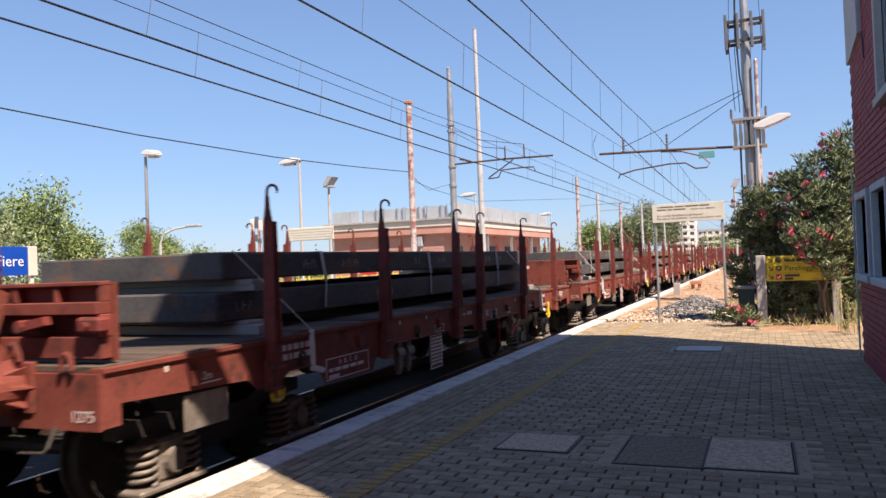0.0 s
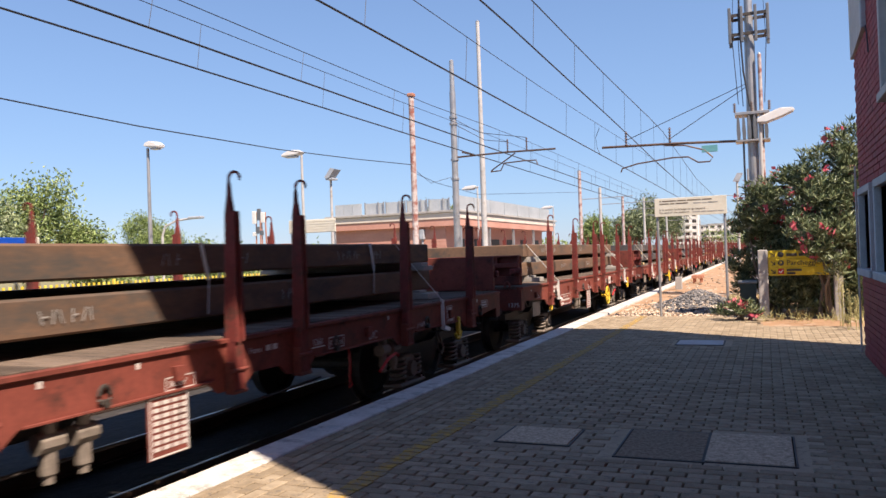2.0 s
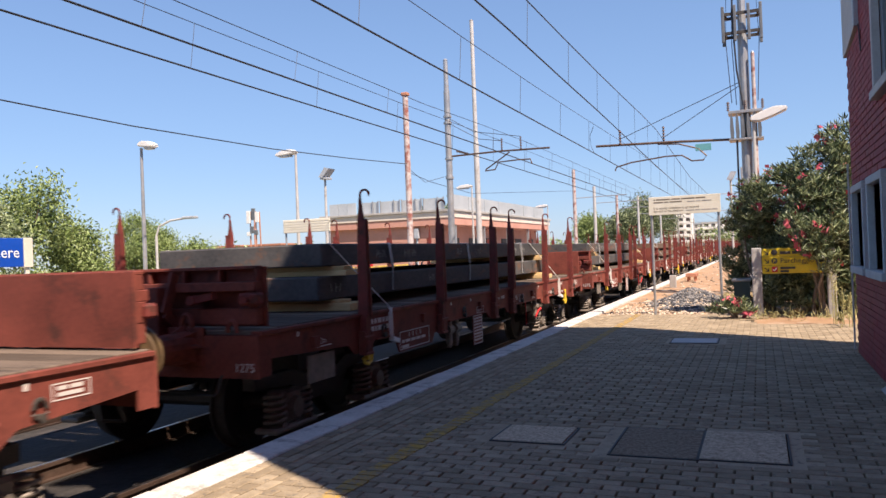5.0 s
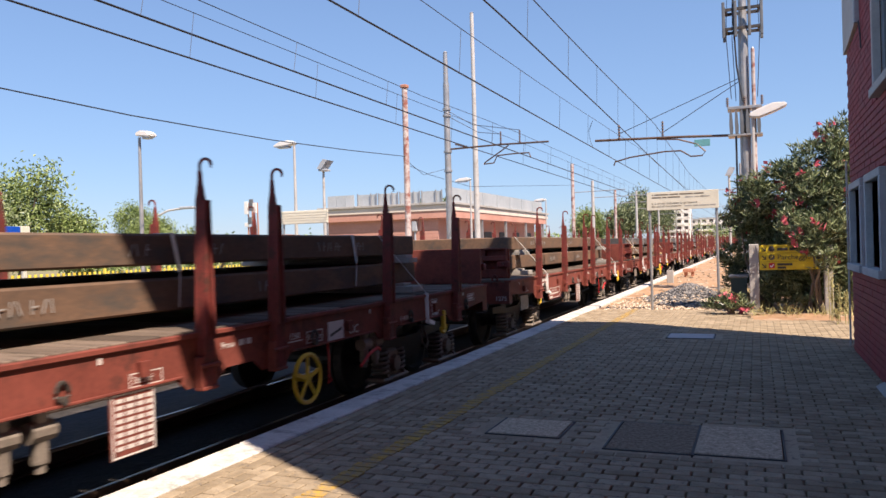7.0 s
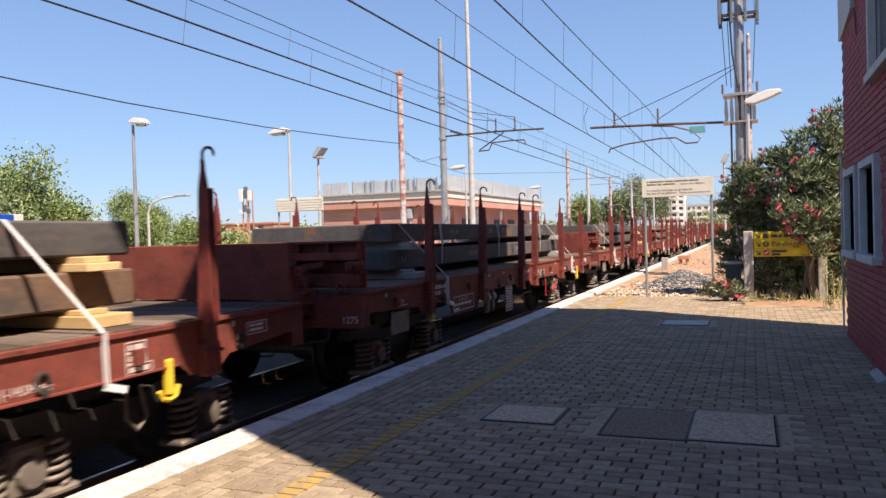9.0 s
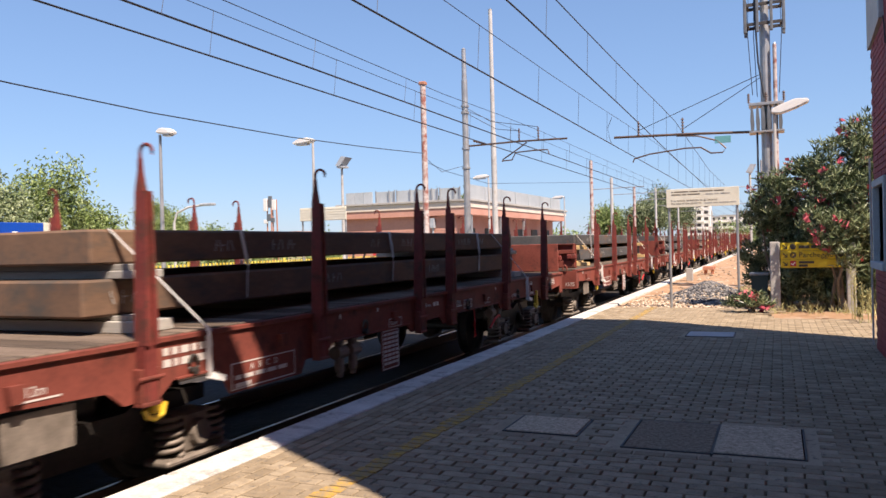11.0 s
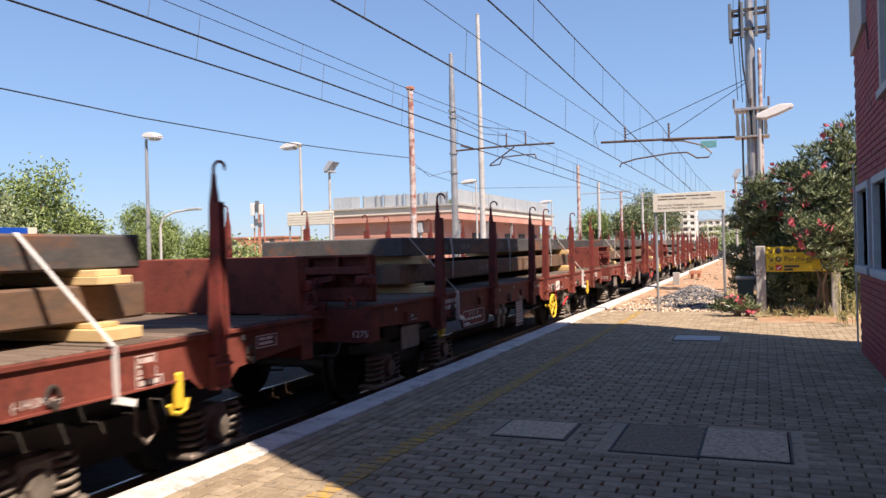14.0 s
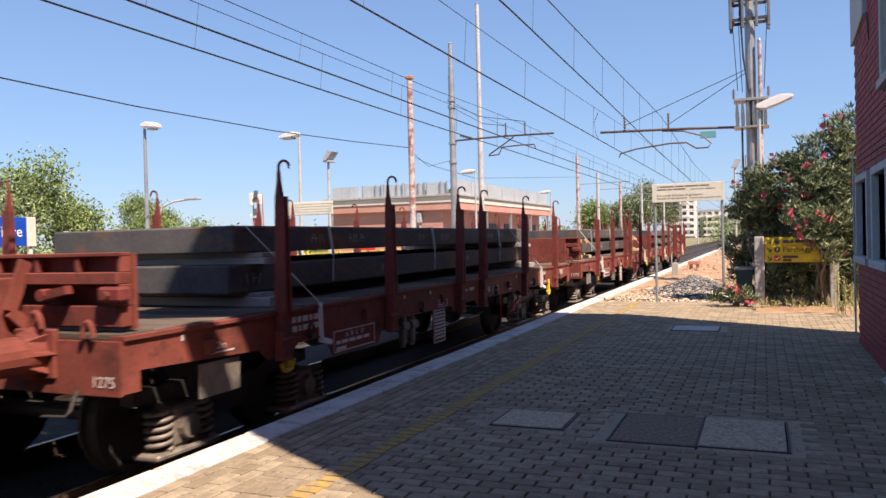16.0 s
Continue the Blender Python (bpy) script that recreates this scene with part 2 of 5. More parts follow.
# the platform: body, kerb stones, paving
EDGE = -3.82
KERB_IN = -3.51
PAVE_END = 17.75
bm = bmesh.new()
bx(bm, EDGE + 0.06, 1.7, -14, PAVE_END, -0.70, -0.055)
bx(bm, 1.7, 30, -14, PAVE_END, -0.70, -0.055)
solid("platform", bm, JOINT, "station platform bed with dark sandy joints", "platform", kind="structure")

kerb = thing("kerb", "white stone platform edge, worn and chipped", "kerb", kind="structure")
b = bmesh.new()
bx(b, EDGE, KERB_IN, 0.006, 0.994, -0.16, 0.012, 0.012)
KERB_MESH = mesh_of("kerb_stone", b, KERB)
for k in range(-8, 110):
    part_of("kerb_stone", KERB_MESH, kerb, pose(random.uniform(-0.004, 0.004), k, random.uniform(-0.003, 0.003)))
b = bmesh.new()
bx(b, EDGE + 0.05, KERB_IN - 0.02, -14, 110, -0.70, -0.16)
part("kerb_wall", b, CONCRETE, kerb, "grey concrete wall under the kerb")

# ground past the paving's end, level with the platform
bm = bmesh.new()
n = 60
grid = []
for j in range(n + 1):
    y = PAVE_END + 0.01 + (j / n) ** 2 * 240
    row = []
    for i in range(25):
        x = KERB_IN + (i / 24) ** 1.6 * 60
        z = -0.04 + 0.05 * noise.noise((x * 0.9, y * 0.9, 3)) * min(1, i / 2) * min(1, j / 3)
        row.append(bm.verts.new((x, y, z)))
    grid.append(row)
for a, c in zip(grid, grid[1:]):
    for i in range(24):
        bm.faces.new((a[i], a[i + 1], c[i + 1], c[i]))
solid("earth", bm, EARTH, "bare ochre earth and gravel past the paving", "ground", kind="structure", smooth=True)

bm = bmesh.new()
bx(bm, -16.4, -10.95, -40, 90, -0.70, 0.0)
solid("platform_far", bm, CONCRETE, "far platform with grey paving", "platform", kind="structure")
bm = bmesh.new()
bx(bm, -10.95, -10.70, -40, 90, -0.70, 0.01, 0.01)
solid("kerb_far", bm, KERB, "white stone edge of the far platform", "kerb", kind="structure")

# ---- the station building ----
WALL_X = 1.15
END_Y = 11.50
NEAR_Y = 2.02
BACK_X = 3.20
ROOF_Z = 8.6

# ---- the freight train: wagons, 14.6 m over buffers; z from BODY_Z ----
LENGTH = 14.60
STAKES = (2.55, 4.77, 7.04, 8.02, 10.33, 12.55)
DECK = 1.20
BODY_Z = -0.30        # level from which the wagon's heights count
HEAD = 0.67           # headstock's distance from the buffers' faces
TAIL = LENGTH - 0.62


def stake_mesh(side):
    """A tapered stake with a hook at its top, on the side sill."""
    b = bmesh.new()
    x = side * 1.735
    rings = [(0.76, 0.050, 0.055), (1.15, 0.052, 0.058), (1.20, 0.048, 0.053), (2.22, 0.030, 0.031), (2.30, 0.022, 0.024), (2.37, 0.015, 0.017), (2.46, 0.012, 0.013)]
    last = None
    for z, hx, hy in rings:
        r = [b.verts.new((x + sx * hx, sy * hy, z)) for sx, sy in ((-1, -1), (1, -1), (1, 1), (-1, 1))]
        if last:
            for k in range(4):
                b.faces.new((last[k], last[(k + 1) % 4], r[(k + 1) % 4], r[k]))
        else:
            b.faces.new(r[::-1])
        last = r
    b.faces.new(last)
    # flange lips that leave a groove down the stake's face
    for s in (-1, 1):
        prism(b, [(s * 0.022, 1.16), (s * 0.060, 1.16), (s * 0.033, 2.23), (s * 0.013, 2.23)], "x", x + side * 0.01, x + side * 0.072)
    pts = [(x, 0, 2.44)] + [(x + side * (0.055 - 0.055 * math.cos(a)), 0, 2.50 + 0.055 * math.sin(a)) for a in np.linspace(0, 3.5, 9)]
    tube(b, pts, 0.013, 6)
    bmesh.ops.recalc_face_normals(b, faces=b.faces)
    return mesh_of("stake", b, STAKE_RED)


def pocket_mesh(side):
    b = bmesh.new()
    x = side * 1.70
    for y0, y1 in ((-0.090, -0.066), (0.066, 0.090)):
        bx(b, *sorted((x, x + side * 0.085)), y0, y1, 0.76, 1.00, 0.006)
    bx(b, *sorted((x, x + side * 0.095)), -0.09, 0.09, 0.735, 0.765, 0.006)
    rod(b, (x + side * 0.085, -0.115, 0.93), (x + side * 0.085, 0.115, 0.93), 0.016, n=8)
    return mesh_of("stake_pocket", b, WAGON_RED)


STAKE_MESH = {s: stake_mesh(s) for s in (-1, 1)}
POCKET_MESH = {s: pocket_mesh(s) for s in (-1, 1)}
b = bmesh.new()
bx(b, -1.67, 1.67, -0.152, 0.152, DECK - 0.045, DECK, 0.006)
PLANK_MESH = mesh_of("plank", b, WOOD_DECK)


def spring_mesh():
    b = bmesh.new()
    tube(b, [(0.10 * math.cos(a), 0.10 * math.sin(a), 0.27 + 0.062 * a / math.tau) for a in np.linspace(0, 5 * math.tau, 56)], 0.021, 5)
    return mesh_of("spring", b, SPRING, True)


SPRING_MESH = spring_mesh()


def wheel_mesh():
    b = bmesh.new()
    prof = [(0.0, 0.10), (0.085, 0.10), (0.10, 0.03), (0.36, 0.015), (0.40, 0.065), (0.46, 0.065), (0.46, -0.06), (0.49, -0.065), (0.49, -0.09), (0.39, -0.09), (0.36, -0.015), (0.10, -0.03), (0.085, -0.09), (0.0, -0.09)]
    n = 28
    rings = [[b.verts.new((h, r * math.cos(k * math.tau / n), r * math.sin(k * math.tau / n))) for k in range(n)] for r, h in prof[1:-1]]
    for a, c in zip(rings, rings[1:]):
        for k in range(n):
            b.faces.new((a[k], a[(k + 1) % n], c[(k + 1) % n], c[k]))
    b.faces.new(rings[0])
    b.faces.new(rings[-1][::-1])
    bmesh.ops.recalc_face_normals(b, faces=b.faces)
    return mesh_of("wheel", b, DARK_STEEL)


WHEEL_MESH = wheel_mesh()


def bogie(parent, y):
    """Four wheels, a cast frame with axle boxes and coil springs."""
    b = bmesh.new()
    bx(b, -1.0, 1.0, y - 0.22, y + 0.22, 0.50, 0.84)
    g = part("bogie", b, DARK_STEEL, parent, "dark greasy bogie frame", at=pose(0, 0, RAIL_Z - BODY_Z))
    for s in (-1, 1):
        b = bmesh.new()
        x0, x1 = (1.02, 1.16) if s > 0 else (-1.16, -1.02)
        prism(b, [(y - 1.25, 0.62), (y - 1.25, 0.74), (y - 0.55, 0.74), (y - 0.35, 0.66), (y + 0.35, 0.66), (y + 0.55, 0.74), (y + 1.25, 0.74), (y + 1.25, 0.62),
                  (y + 0.60, 0.58), (y + 0.42, 0.36), (y - 0.42, 0.36), (y - 0.60, 0.58)], "x", x0, x1)
        part("side_frame", b, DARK_STEEL, g)
    for dy in (-0.9, 0.9):
        b = bmesh.new()
        rod(b, (-1.20, y + dy, 0.46), (1.20, y + dy, 0.46), 0.08, n=10)
        part("axle", b, DARK_STEEL, g)
        for s in (-1, 1):
            part_of("wheel", WHEEL_MESH, g, pose(s * 0.80, y + dy, 0.46, 0, 0, 0 if s > 0 else 180))
            b = bmesh.new()
            bx(b, s * 1.26 - 0.12, s * 1.26 + 0.12, y + dy - 0.15, y + dy + 0.15, 0.26, 0.60, 0.03)
            rod(b, (s * 1.34, y + dy, 0.42), (s * 1.44, y + dy, 0.42), 0.12, 0.10, 12)
            bx(b, s * 1.29 - 0.14, s * 1.29 + 0.14, y + dy - 0.38, y + dy + 0.38, 0.20, 0.26, 0.02)
            part("axle_box", b, SPRING, g, "dusty grey axle box")
            for e in (-0.24, 0.24):
                part_of("spring", SPRING_MESH, g, pose(s * 1.31, y + dy + e, 0.0))
            b = bmesh.new()
            bx(b, s * 0.80 - 0.06, s * 0.80 + 0.06, y + dy + (0.50 if dy < 0 else -0.56), y + dy + (0.56 if dy < 0 else -0.50), 0.30, 0.60, 0.01)
            part("brake_block", b, DARK_STEEL, g)


def end_wall(parent, y, out):
    """A folding end wall: a plate with deep beams, ribs, props and latches on its outer face."""
    t = 0.035
    face = y + out * t / 2

    def proud(b, x0, x1, d, z0, z1, bevel=0.006, start=0.0):
        bx(b, x0, x1, *sorted((face + out * start, face + out * d)), z0, z1, bevel)

    b = bmesh.new()
    prism(b, [(-1.66, DECK + 0.02), (1.66, DECK + 0.02), (1.66, 1.76), (-1.66, 1.76)], "y", y - t / 2, y + t / 2)
    w = part("end_wall", b, WAGON_RED, parent, "red end wall with deep beams and ribs")
    for z0, z1, d in ((1.24, 1.39, 0.10), (1.545, 1.63, 0.14), (1.74, 1.77, 0.10)):
        b = bmesh.new()
        proud(b, -1.64, 1.64, d, z0, z1)
        part("beam", b, WAGON_RED, w)
    for k in range(9):
        x = -1.62 + k * 0.405
        b = bmesh.new()
        proud(b, x - 0.018, x + 0.018, 0.09, 1.63, 1.74, 0.004)
        part("rib", b, WAGON_RED, w)
    for x in (-1.60, -0.25, 0.25, 1.60):
        b = bmesh.new()
        proud(b, x - 0.045, x + 0.045, 0.11, 1.39, 1.545)
        part("stile", b, WAGON_RED, w)
    # upright props beside the buffers, with slanting cheeks
    for x in (-0.62, 0.62):
        b = bmesh.new()
        ya, yb = face + out * 0.14, face + out * 0.30
        bx(b, x - 0.07, x + 0.07, *sorted((ya, yb)), DECK - 0.06, 1.60, 0.008)
        part("prop", b, WAGON_RED, w)
        b = bmesh.new()
        bar(b, (x + 0.12, face + out * 0.12, 1.72), (x + 0.12, face + out * 0.26, 1.36), 0.03, 0.10)
        bar(b, (x + 0.12, face + out * 0.26, 1.36), (x + 0.12, face + out * 0.10, 1.22), 0.03, 0.09)
        part("cheek", b, WAGON_RED, w)
    for x in (-1.08, 1.08):
        b = bmesh.new()
        bar(b, (x - 0.13, face + out * 0.16, 1.46), (x + 0.13, face + out * 0.16, 1.51), 0.07, 0.06)
        rod(b, (x - 0.10, face + out * 0.05, 1.47), (x - 0.10, face + out * 0.21, 1.47), 0.045, n=8)
        part("latch", b, STAKE_RED, w, "red lever latch")
        b = bmesh.new()
        bx(b, x + 0.40, x + 0.62, *sorted((face + out * 0.06, face + out * 0.17)), 1.42, 1.53, 0.02)
        rod(b, (x + 0.50, face + out * 0.17, 1.47), (x + 0.50, face + out * 0.21, 1.47), 0.03, n=8)
        part("pivot", b, STAKE_RED, w)


def buffer(parent, x, y, out):
    b = bmesh.new()
    rod(b, (x, y, 1.05), (x, y + out * 0.42, 1.05), 0.15, 0.135, 16)
    bx(b, x - 0.20, x + 0.20, y - 0.02 if out > 0 else y - 0.03, y + 0.03 if out > 0 else y + 0.02, 0.87, 1.23, 0.01)
    # the toothed foot of the casing
    foot, neck = [], []
    for k in range(32):
        a, r = k * math.tau / 32, 0.215 if k % 4 == 0 else 0.15
        foot.append(b.verts.new((x + r * math.cos(a), y, 1.05 + r * math.sin(a))))
        neck.append(b.verts.new((x + 0.148 * math.cos(a), y + out * 0.17, 1.05 + 0.148 * math.sin(a))))
    for k in range(32):
        b.faces.new((foot[k], foot[(k + 1) % 32], neck[(k + 1) % 32], neck[k]))
    bmesh.ops.recalc_face_normals(b, faces=b.faces)
    u = part("buffer", b, WAGON_RED, parent)
    b = bmesh.new()
    rod(b, (x, y + out * 0.42, 1.05), (x, y + out * 0.57, 1.05), 0.10, 0.12, 14)
    rod(b, (x, y + out * 0.57, 1.05), (x, y + out * 0.60, 1.05), 0.25, 0.25, 24)
    part("buffer_head", b, BUFFER, u, "greasy ochre buffer head")


def letters(name, text, size, material, parent, at, align="LEFT"):
    """Written words, raised by a millimetre, as a mesh."""
    cu = bpy.data.curves.new(name, "FONT")
    cu.body, cu.size, cu.align_x, cu.extrude, cu.resolution_u = text, size, align, 0.001, 2
    tmp = bpy.data.objects.new(name, cu)
    scene.collection.objects.link(tmp)
    dg = bpy.context.evaluated_depsgraph_get()
    me = bpy.data.meshes.new_from_object(tmp.evaluated_get(dg))
    bpy.data.objects.remove(tmp)
    me.materials.clear()
    me.materials.append(material)
    ob = new(name, me)
    ob.parent = parent
    ob.matrix_basis = at
    return ob


def side_at(y, z, x=1.703):
    """On the wagon's platform side: writing runs along +y and faces +x."""
    return pose(x, y, z, 90, 0, 90)


def bars(name, parent, rows, at, material, w, h, gap):
    """Unreadable writing as plain bars, each row a list of lengths."""
    b = bmesh.new()
    for j, row in enumerate(rows):
        x = 0.0
        for length in row:
            bx(b, x, x + length, -j * (h + gap), -j * (h + gap) + h, 0, 0.002)
            x += length + w
    return part(name, b, material, parent, at=at)


def frame_of(name, parent, y, z, w, h, t, material):
    b = bmesh.new()
    x0, x1 = 1.701, 1.704
    bx(b, x0, x1, y, y + w, z, z + t)
    bx(b, x0, x1, y, y + w, z + h - t, z + h)
    bx(b, x0, x1, y, y + t, z + t, z + h - t)
    bx(b, x0, x1, y + w - t, y + w, z + t, z + h - t)
    return part(name, b, material, parent)


def wagon(handwheel=False):
    w = thing("flat_wagon", "rust-red bogie flat wagon with hooked stakes, on rails", "wagon", group="wagons of the freight train")
    # side sills: an outline that is deeper at the ends and under the weight table
    for s in (-1, 1):
        b = bmesh.new()
        low = [(HEAD, 0.78), (HEAD + 0.16, 0.78), (HEAD + 0.16, 0.93), (2.22, 0.87)]
        for c in STAKES:
            if c == STAKES[1]:
                low += [(3.35, 0.86), (3.5, 0.64), (4.5, 0.64), (4.58, 0.76)]
            else:
                low += [(c - 0.30, 0.86), (c - 0.17, 0.76)]
            low += [(c + 0.17, 0.76), (c + 0.30, 0.86)]
        low += [(TAIL - 0.16, 0.93), (TAIL - 0.16, 0.78), (TAIL, 0.78)]
        prism(b, [(HEAD, DECK - 0.05)] + low + [(TAIL, DECK - 0.05)],
              "x", *sorted((s * 1.68, s * 1.70)))
        o = part("side_sill", b, WAGON_RED, w)
        b = bmesh.new()
        bx(b, *sorted((s * 1.60, s * 1.725)), HEAD, TAIL, DECK - 0.05, DECK - 0.012, 0.005)
        part("top_flange", b, WAGON_RED, o)
        for ya, yb, z in ((2.87, 3.33, 0.858), (5.1, 6.8, 0.858), (8.3, 10.0, 0.858), (10.65, 12.2, 0.858)):
            b = bmesh.new()
            bx(b, *sorted((s * 1.58, s * 1.722)), ya, yb, z, z + 0.018, 0.003)
            part("bottom_flange", b, WAGON_RED, o)
    b = bmesh.new()
    bx(b, -0.30, -0.22, HEAD, TAIL, 0.72, 1.12)
    bx(b, 0.22, 0.30, HEAD, TAIL, 0.72, 1.12)
    for y in np.arange(1.6, 13.2, 1.15):
        bx(b, -1.68, 1.68, y - 0.04, y + 0.04, 0.92, 1.14)
    part("underframe", b, DARK_STEEL, w)
    for y, out in ((HEAD, -1), (TAIL, 1)):
        b = bmesh.new()
        ya, yb = sorted((y, y + out * 0.03))
        prism(b, [(-1.70, 0.77), (1.70, 0.77), (1.70, DECK - 0.05), (-1.70, DECK - 0.05)], "y", ya, yb)
        bx(b, -1.69, 1.69, *sorted((y, y - out * 0.14)), DECK - 0.06, DECK - 0.045)
        h = part("headstock", b, WAGON_RED, w)
        b = bmesh.new()
        bx(b, -0.12, 0.12, *sorted((y, y + out * 0.12)), 0.90, 1.56, 0.02)
        tube(b, [(0, y + out * 0.10, 1.05), (0, y + out * 0.30, 1.05), (0, y + out * 0.38, 1.12), (0, y + out * 0.34, 1.18)], 0.035, 8)
        part("draw_hook", b, DARK_STEEL, h)
        b = bmesh.new()
        tube(b, [(1.30, y + out * 0.03, 0.80), (1.30, y + out * 0.10, 0.66), (1.28, y + out * 0.12, 0.63), (1.06, y + out * 0.12, 0.62)], 0.012, 6)
        part("shunter_step", b, DARK_STEEL, h)
        b = bmesh.new()
        tube(b, [(0.95 + 0.06 * math.cos(a), y + out * 0.06, DECK + 0.02 + 0.13 * math.sin(a)) for a in np.linspace(0.1, 3.04, 9)], 0.022, 6)
        part("lifting_eye", b, WAGON_RED, h)
        b = bmesh.new()
        tube(b, [(1.45 + 0.05 * math.cos(a), y + out * 0.06, DECK - 0.03 + 0.12 * math.sin(a)) for a in np.linspace(0.1, 3.04, 9)], 0.020, 6)
        part("lifting_eye", b, WAGON_RED, h)
        for x in (-0.91, 0.91):
            buffer(w, x, y + out * 0.02, out)
    letters("end_number", "1275", 0.11, MARK, w, pose(1.44, HEAD - 0.034, 0.83, 90, 0, 0))
    n_planks = 40
    for k in range(n_planks):
        y = HEAD + 0.16 + k * (TAIL - HEAD - 0.32) / (n_planks - 1)
        part_of("plank", PLANK_MESH, w, pose(0, y, 0))
    for y in STAKES:
        for s in (-1, 1):
            st = part_of("stake", STAKE_MESH[s], w, pose(0, y, 0))
            part_of("stake_pocket", POCKET_MESH[s], st, Matrix())
    end_wall(w, HEAD + 0.18, -1)
    end_wall(w, TAIL - 0.12, 1)
    bogie(w, 2.55)
    bogie(w, 12.05)
    # lashing rings and brackets along the sill
    for k, y in enumerate((1.55, 3.05, 4.2, 5.7, 6.4, 8.7, 9.4, 11.0, 11.8, 13.0)):
        b = bmesh.new()
        if k % 2:
            tube(b, [(1.72, y + 0.05 * math.cos(a), 0.95 + 0.07 * math.sin(a)) for a in np.linspace(-0.4, 3.5, 9)], 0.014, 5)
            rod(b, (1.69, y, 0.90), (1.75, y, 0.90), 0.03, n=8)
        else:
            prism(b, [(y - 0.055, 1.05), (y + 0.055, 1.05), (y + 0.04, 0.94), (y - 0.04, 0.94)], "x", 1.698, 1.745)
        part("lashing_ring" if k % 2 else "lashing_bracket", b, DARK_STEEL if k % 2 else WAGON_RED, w)
    for y in (2.66, 12.12):
        b = bmesh.new()
        bx(b, 1.67, 1.73, y - 0.035, y + 0.035, 0.66, 0.93, 0.012)
        tube(b, [(1.70, y - 0.10, 0.70), (1.70, y - 0.07, 0.64), (1.70, y, 0.62), (1.70, y + 0.07, 0.64), (1.70, y + 0.10, 0.72)], 0.022, 6)
        part("coupling_handle", b, YELLOW, w, "yellow cast handle under the sill")
    # tank, brake gear, rods
    b = bmesh.new()
    rod(b, (0.25, 5.4, 0.62), (0.25, 6.6, 0.62), 0.19, n=16)
    part("air_tank", b, DARK_STEEL, w)
    b = bmesh.new()
    tube(b, [(1.50, 3.6, 0.56), (1.50, 7.0, 0.54), (1.45, 8.8, 0.58)], 0.014, 6)
    part("brake_rod", b, DARK_STEEL, w)
    for y in (5.35, 5.62, 9.95, 10.22):
        b = bmesh.new()
        bx(b, 1.56, 1.64, y - 0.05, y + 0.05, 0.50, 0.86, 0.02)
        rod(b, (1.60, y - 0.09, 0.72), (1.60, y + 0.09, 0.72), 0.07, n=10)
        rod(b, (1.60, y, 0.46), (1.60, y, 0.54), 0.035, n=8)
        part("brake_valve", b, SPRING, w, "grey brake changeover valve")
    b = bmesh.new()
    tube(b, [(1.66, 9.75, 0.50), (1.67, 9.95, 0.62), (1.67, 10.15, 0.66), (1.65, 10.25, 0.62)], 0.018, 6)
    part("brake_lever", b, plain_red, w, "bright red brake lever")
    # hanging table of brake weights
    b = bmesh.new()
    bx(b, 1.685, 1.70, 6.10, 6.52, 0.40, 0.86, 0.004)
    p = part("brake_table", b, WAGON_RED, w, "hanging red panel with white table")
    frame_of("table_border", p, 6.11, 0.41, 0.40, 0.44, 0.012, MARK)
    bars("table_writing", p, [[0.07, 0.08, 0.07, 0.06]] * 8, side_at(6.145, 0.79), MARK, 0.022, 0.028, 0.019)
    # weight table and other writing
    frame_of("weight_table_border", w, 3.50, 0.66, 0.90, 0.22, 0.010, MARK)
    letters("weight_table_head", "A   B   C   D", 0.075, MARK, w, side_at(3.75, 0.80))
    bars("weight_table_row", w, [[0.08, 0.13, 0.13, 0.13, 0.13], [0.20]], side_at(3.55, 0.74), MARK, 0.03, 0.035, 0.03)
    letters("class_mark", "UIC", 0.13, MARK, w, side_at(9.42, 0.90))
    bars("wagon_number", w, [[0.06, 0.06, 0.09, 0.05, 0.09, 0.03], [0.08, 0.04, 0.12, 0.14]], side_at(2.75, 1.05), MARK, 0.03, 0.055, 0.03)
    letters("length_mark", "12m", 0.09, MARK, w, side_at(1.62, 0.96))
    bars("length_bar", w, [[0.30]], side_at(1.58, 0.93), MARK, 0.0, 0.012, 0.0)
    frame_of("radius_border", w, 8.58, 0.90, 0.30, 0.12, 0.010, MARK)
    letters("radius_mark", "R 35 m", 0.085, MARK, w, side_at(8.60, 0.93))
    frame_of("area_border", w, 6.28, 0.875, 0.32, 0.10, 0.008, MARK)
    letters("area_mark", "36,5m²", 0.07, MARK, w, side_at(6.31, 0.90))
    letters("brake_mark", "Freno", 0.075, MARK, w, side_at(7.28, 1.02))
    bars("brake_figure", w, [[0.07, 0.07]], side_at(7.52, 1.02), MARK, 0.03, 0.05, 0.0)
    letters("loading_length", "1260", 0.09, MARK, w, side_at(8.28, 0.97))
    bars("loading_line", w, [[0.24]], side_at(8.26, 0.945), MARK, 0.0, 0.012, 0.0)
    letters("buffer_length", "(-14,04m-)", 0.085, MARK, w, side_at(10.72, 0.91))
    for k, (width, inner) in enumerate(((0.26, (0.05, 0.12)), (0.20, (0.08,)), (0.20, (0.03, 0.09)))):
        frame_of("stamp_border", w, 11.70, 0.87 + k * 0.08, width, 0.078, 0.007, MARK)
        bars("stamp", w, [inner], side_at(11.73, 0.89 + k * 0.08), MARK, 0.02, 0.036, 0.02)
    frame_of("tail_border", w, 13.1, 0.98, 0.30, 0.11, 0.008, MARK)
    bars("tail_writing", w, [[0.08, 0.10], [0.20]], side_at(13.14, 1.045), MARK, 0.02, 0.025, 0.015)
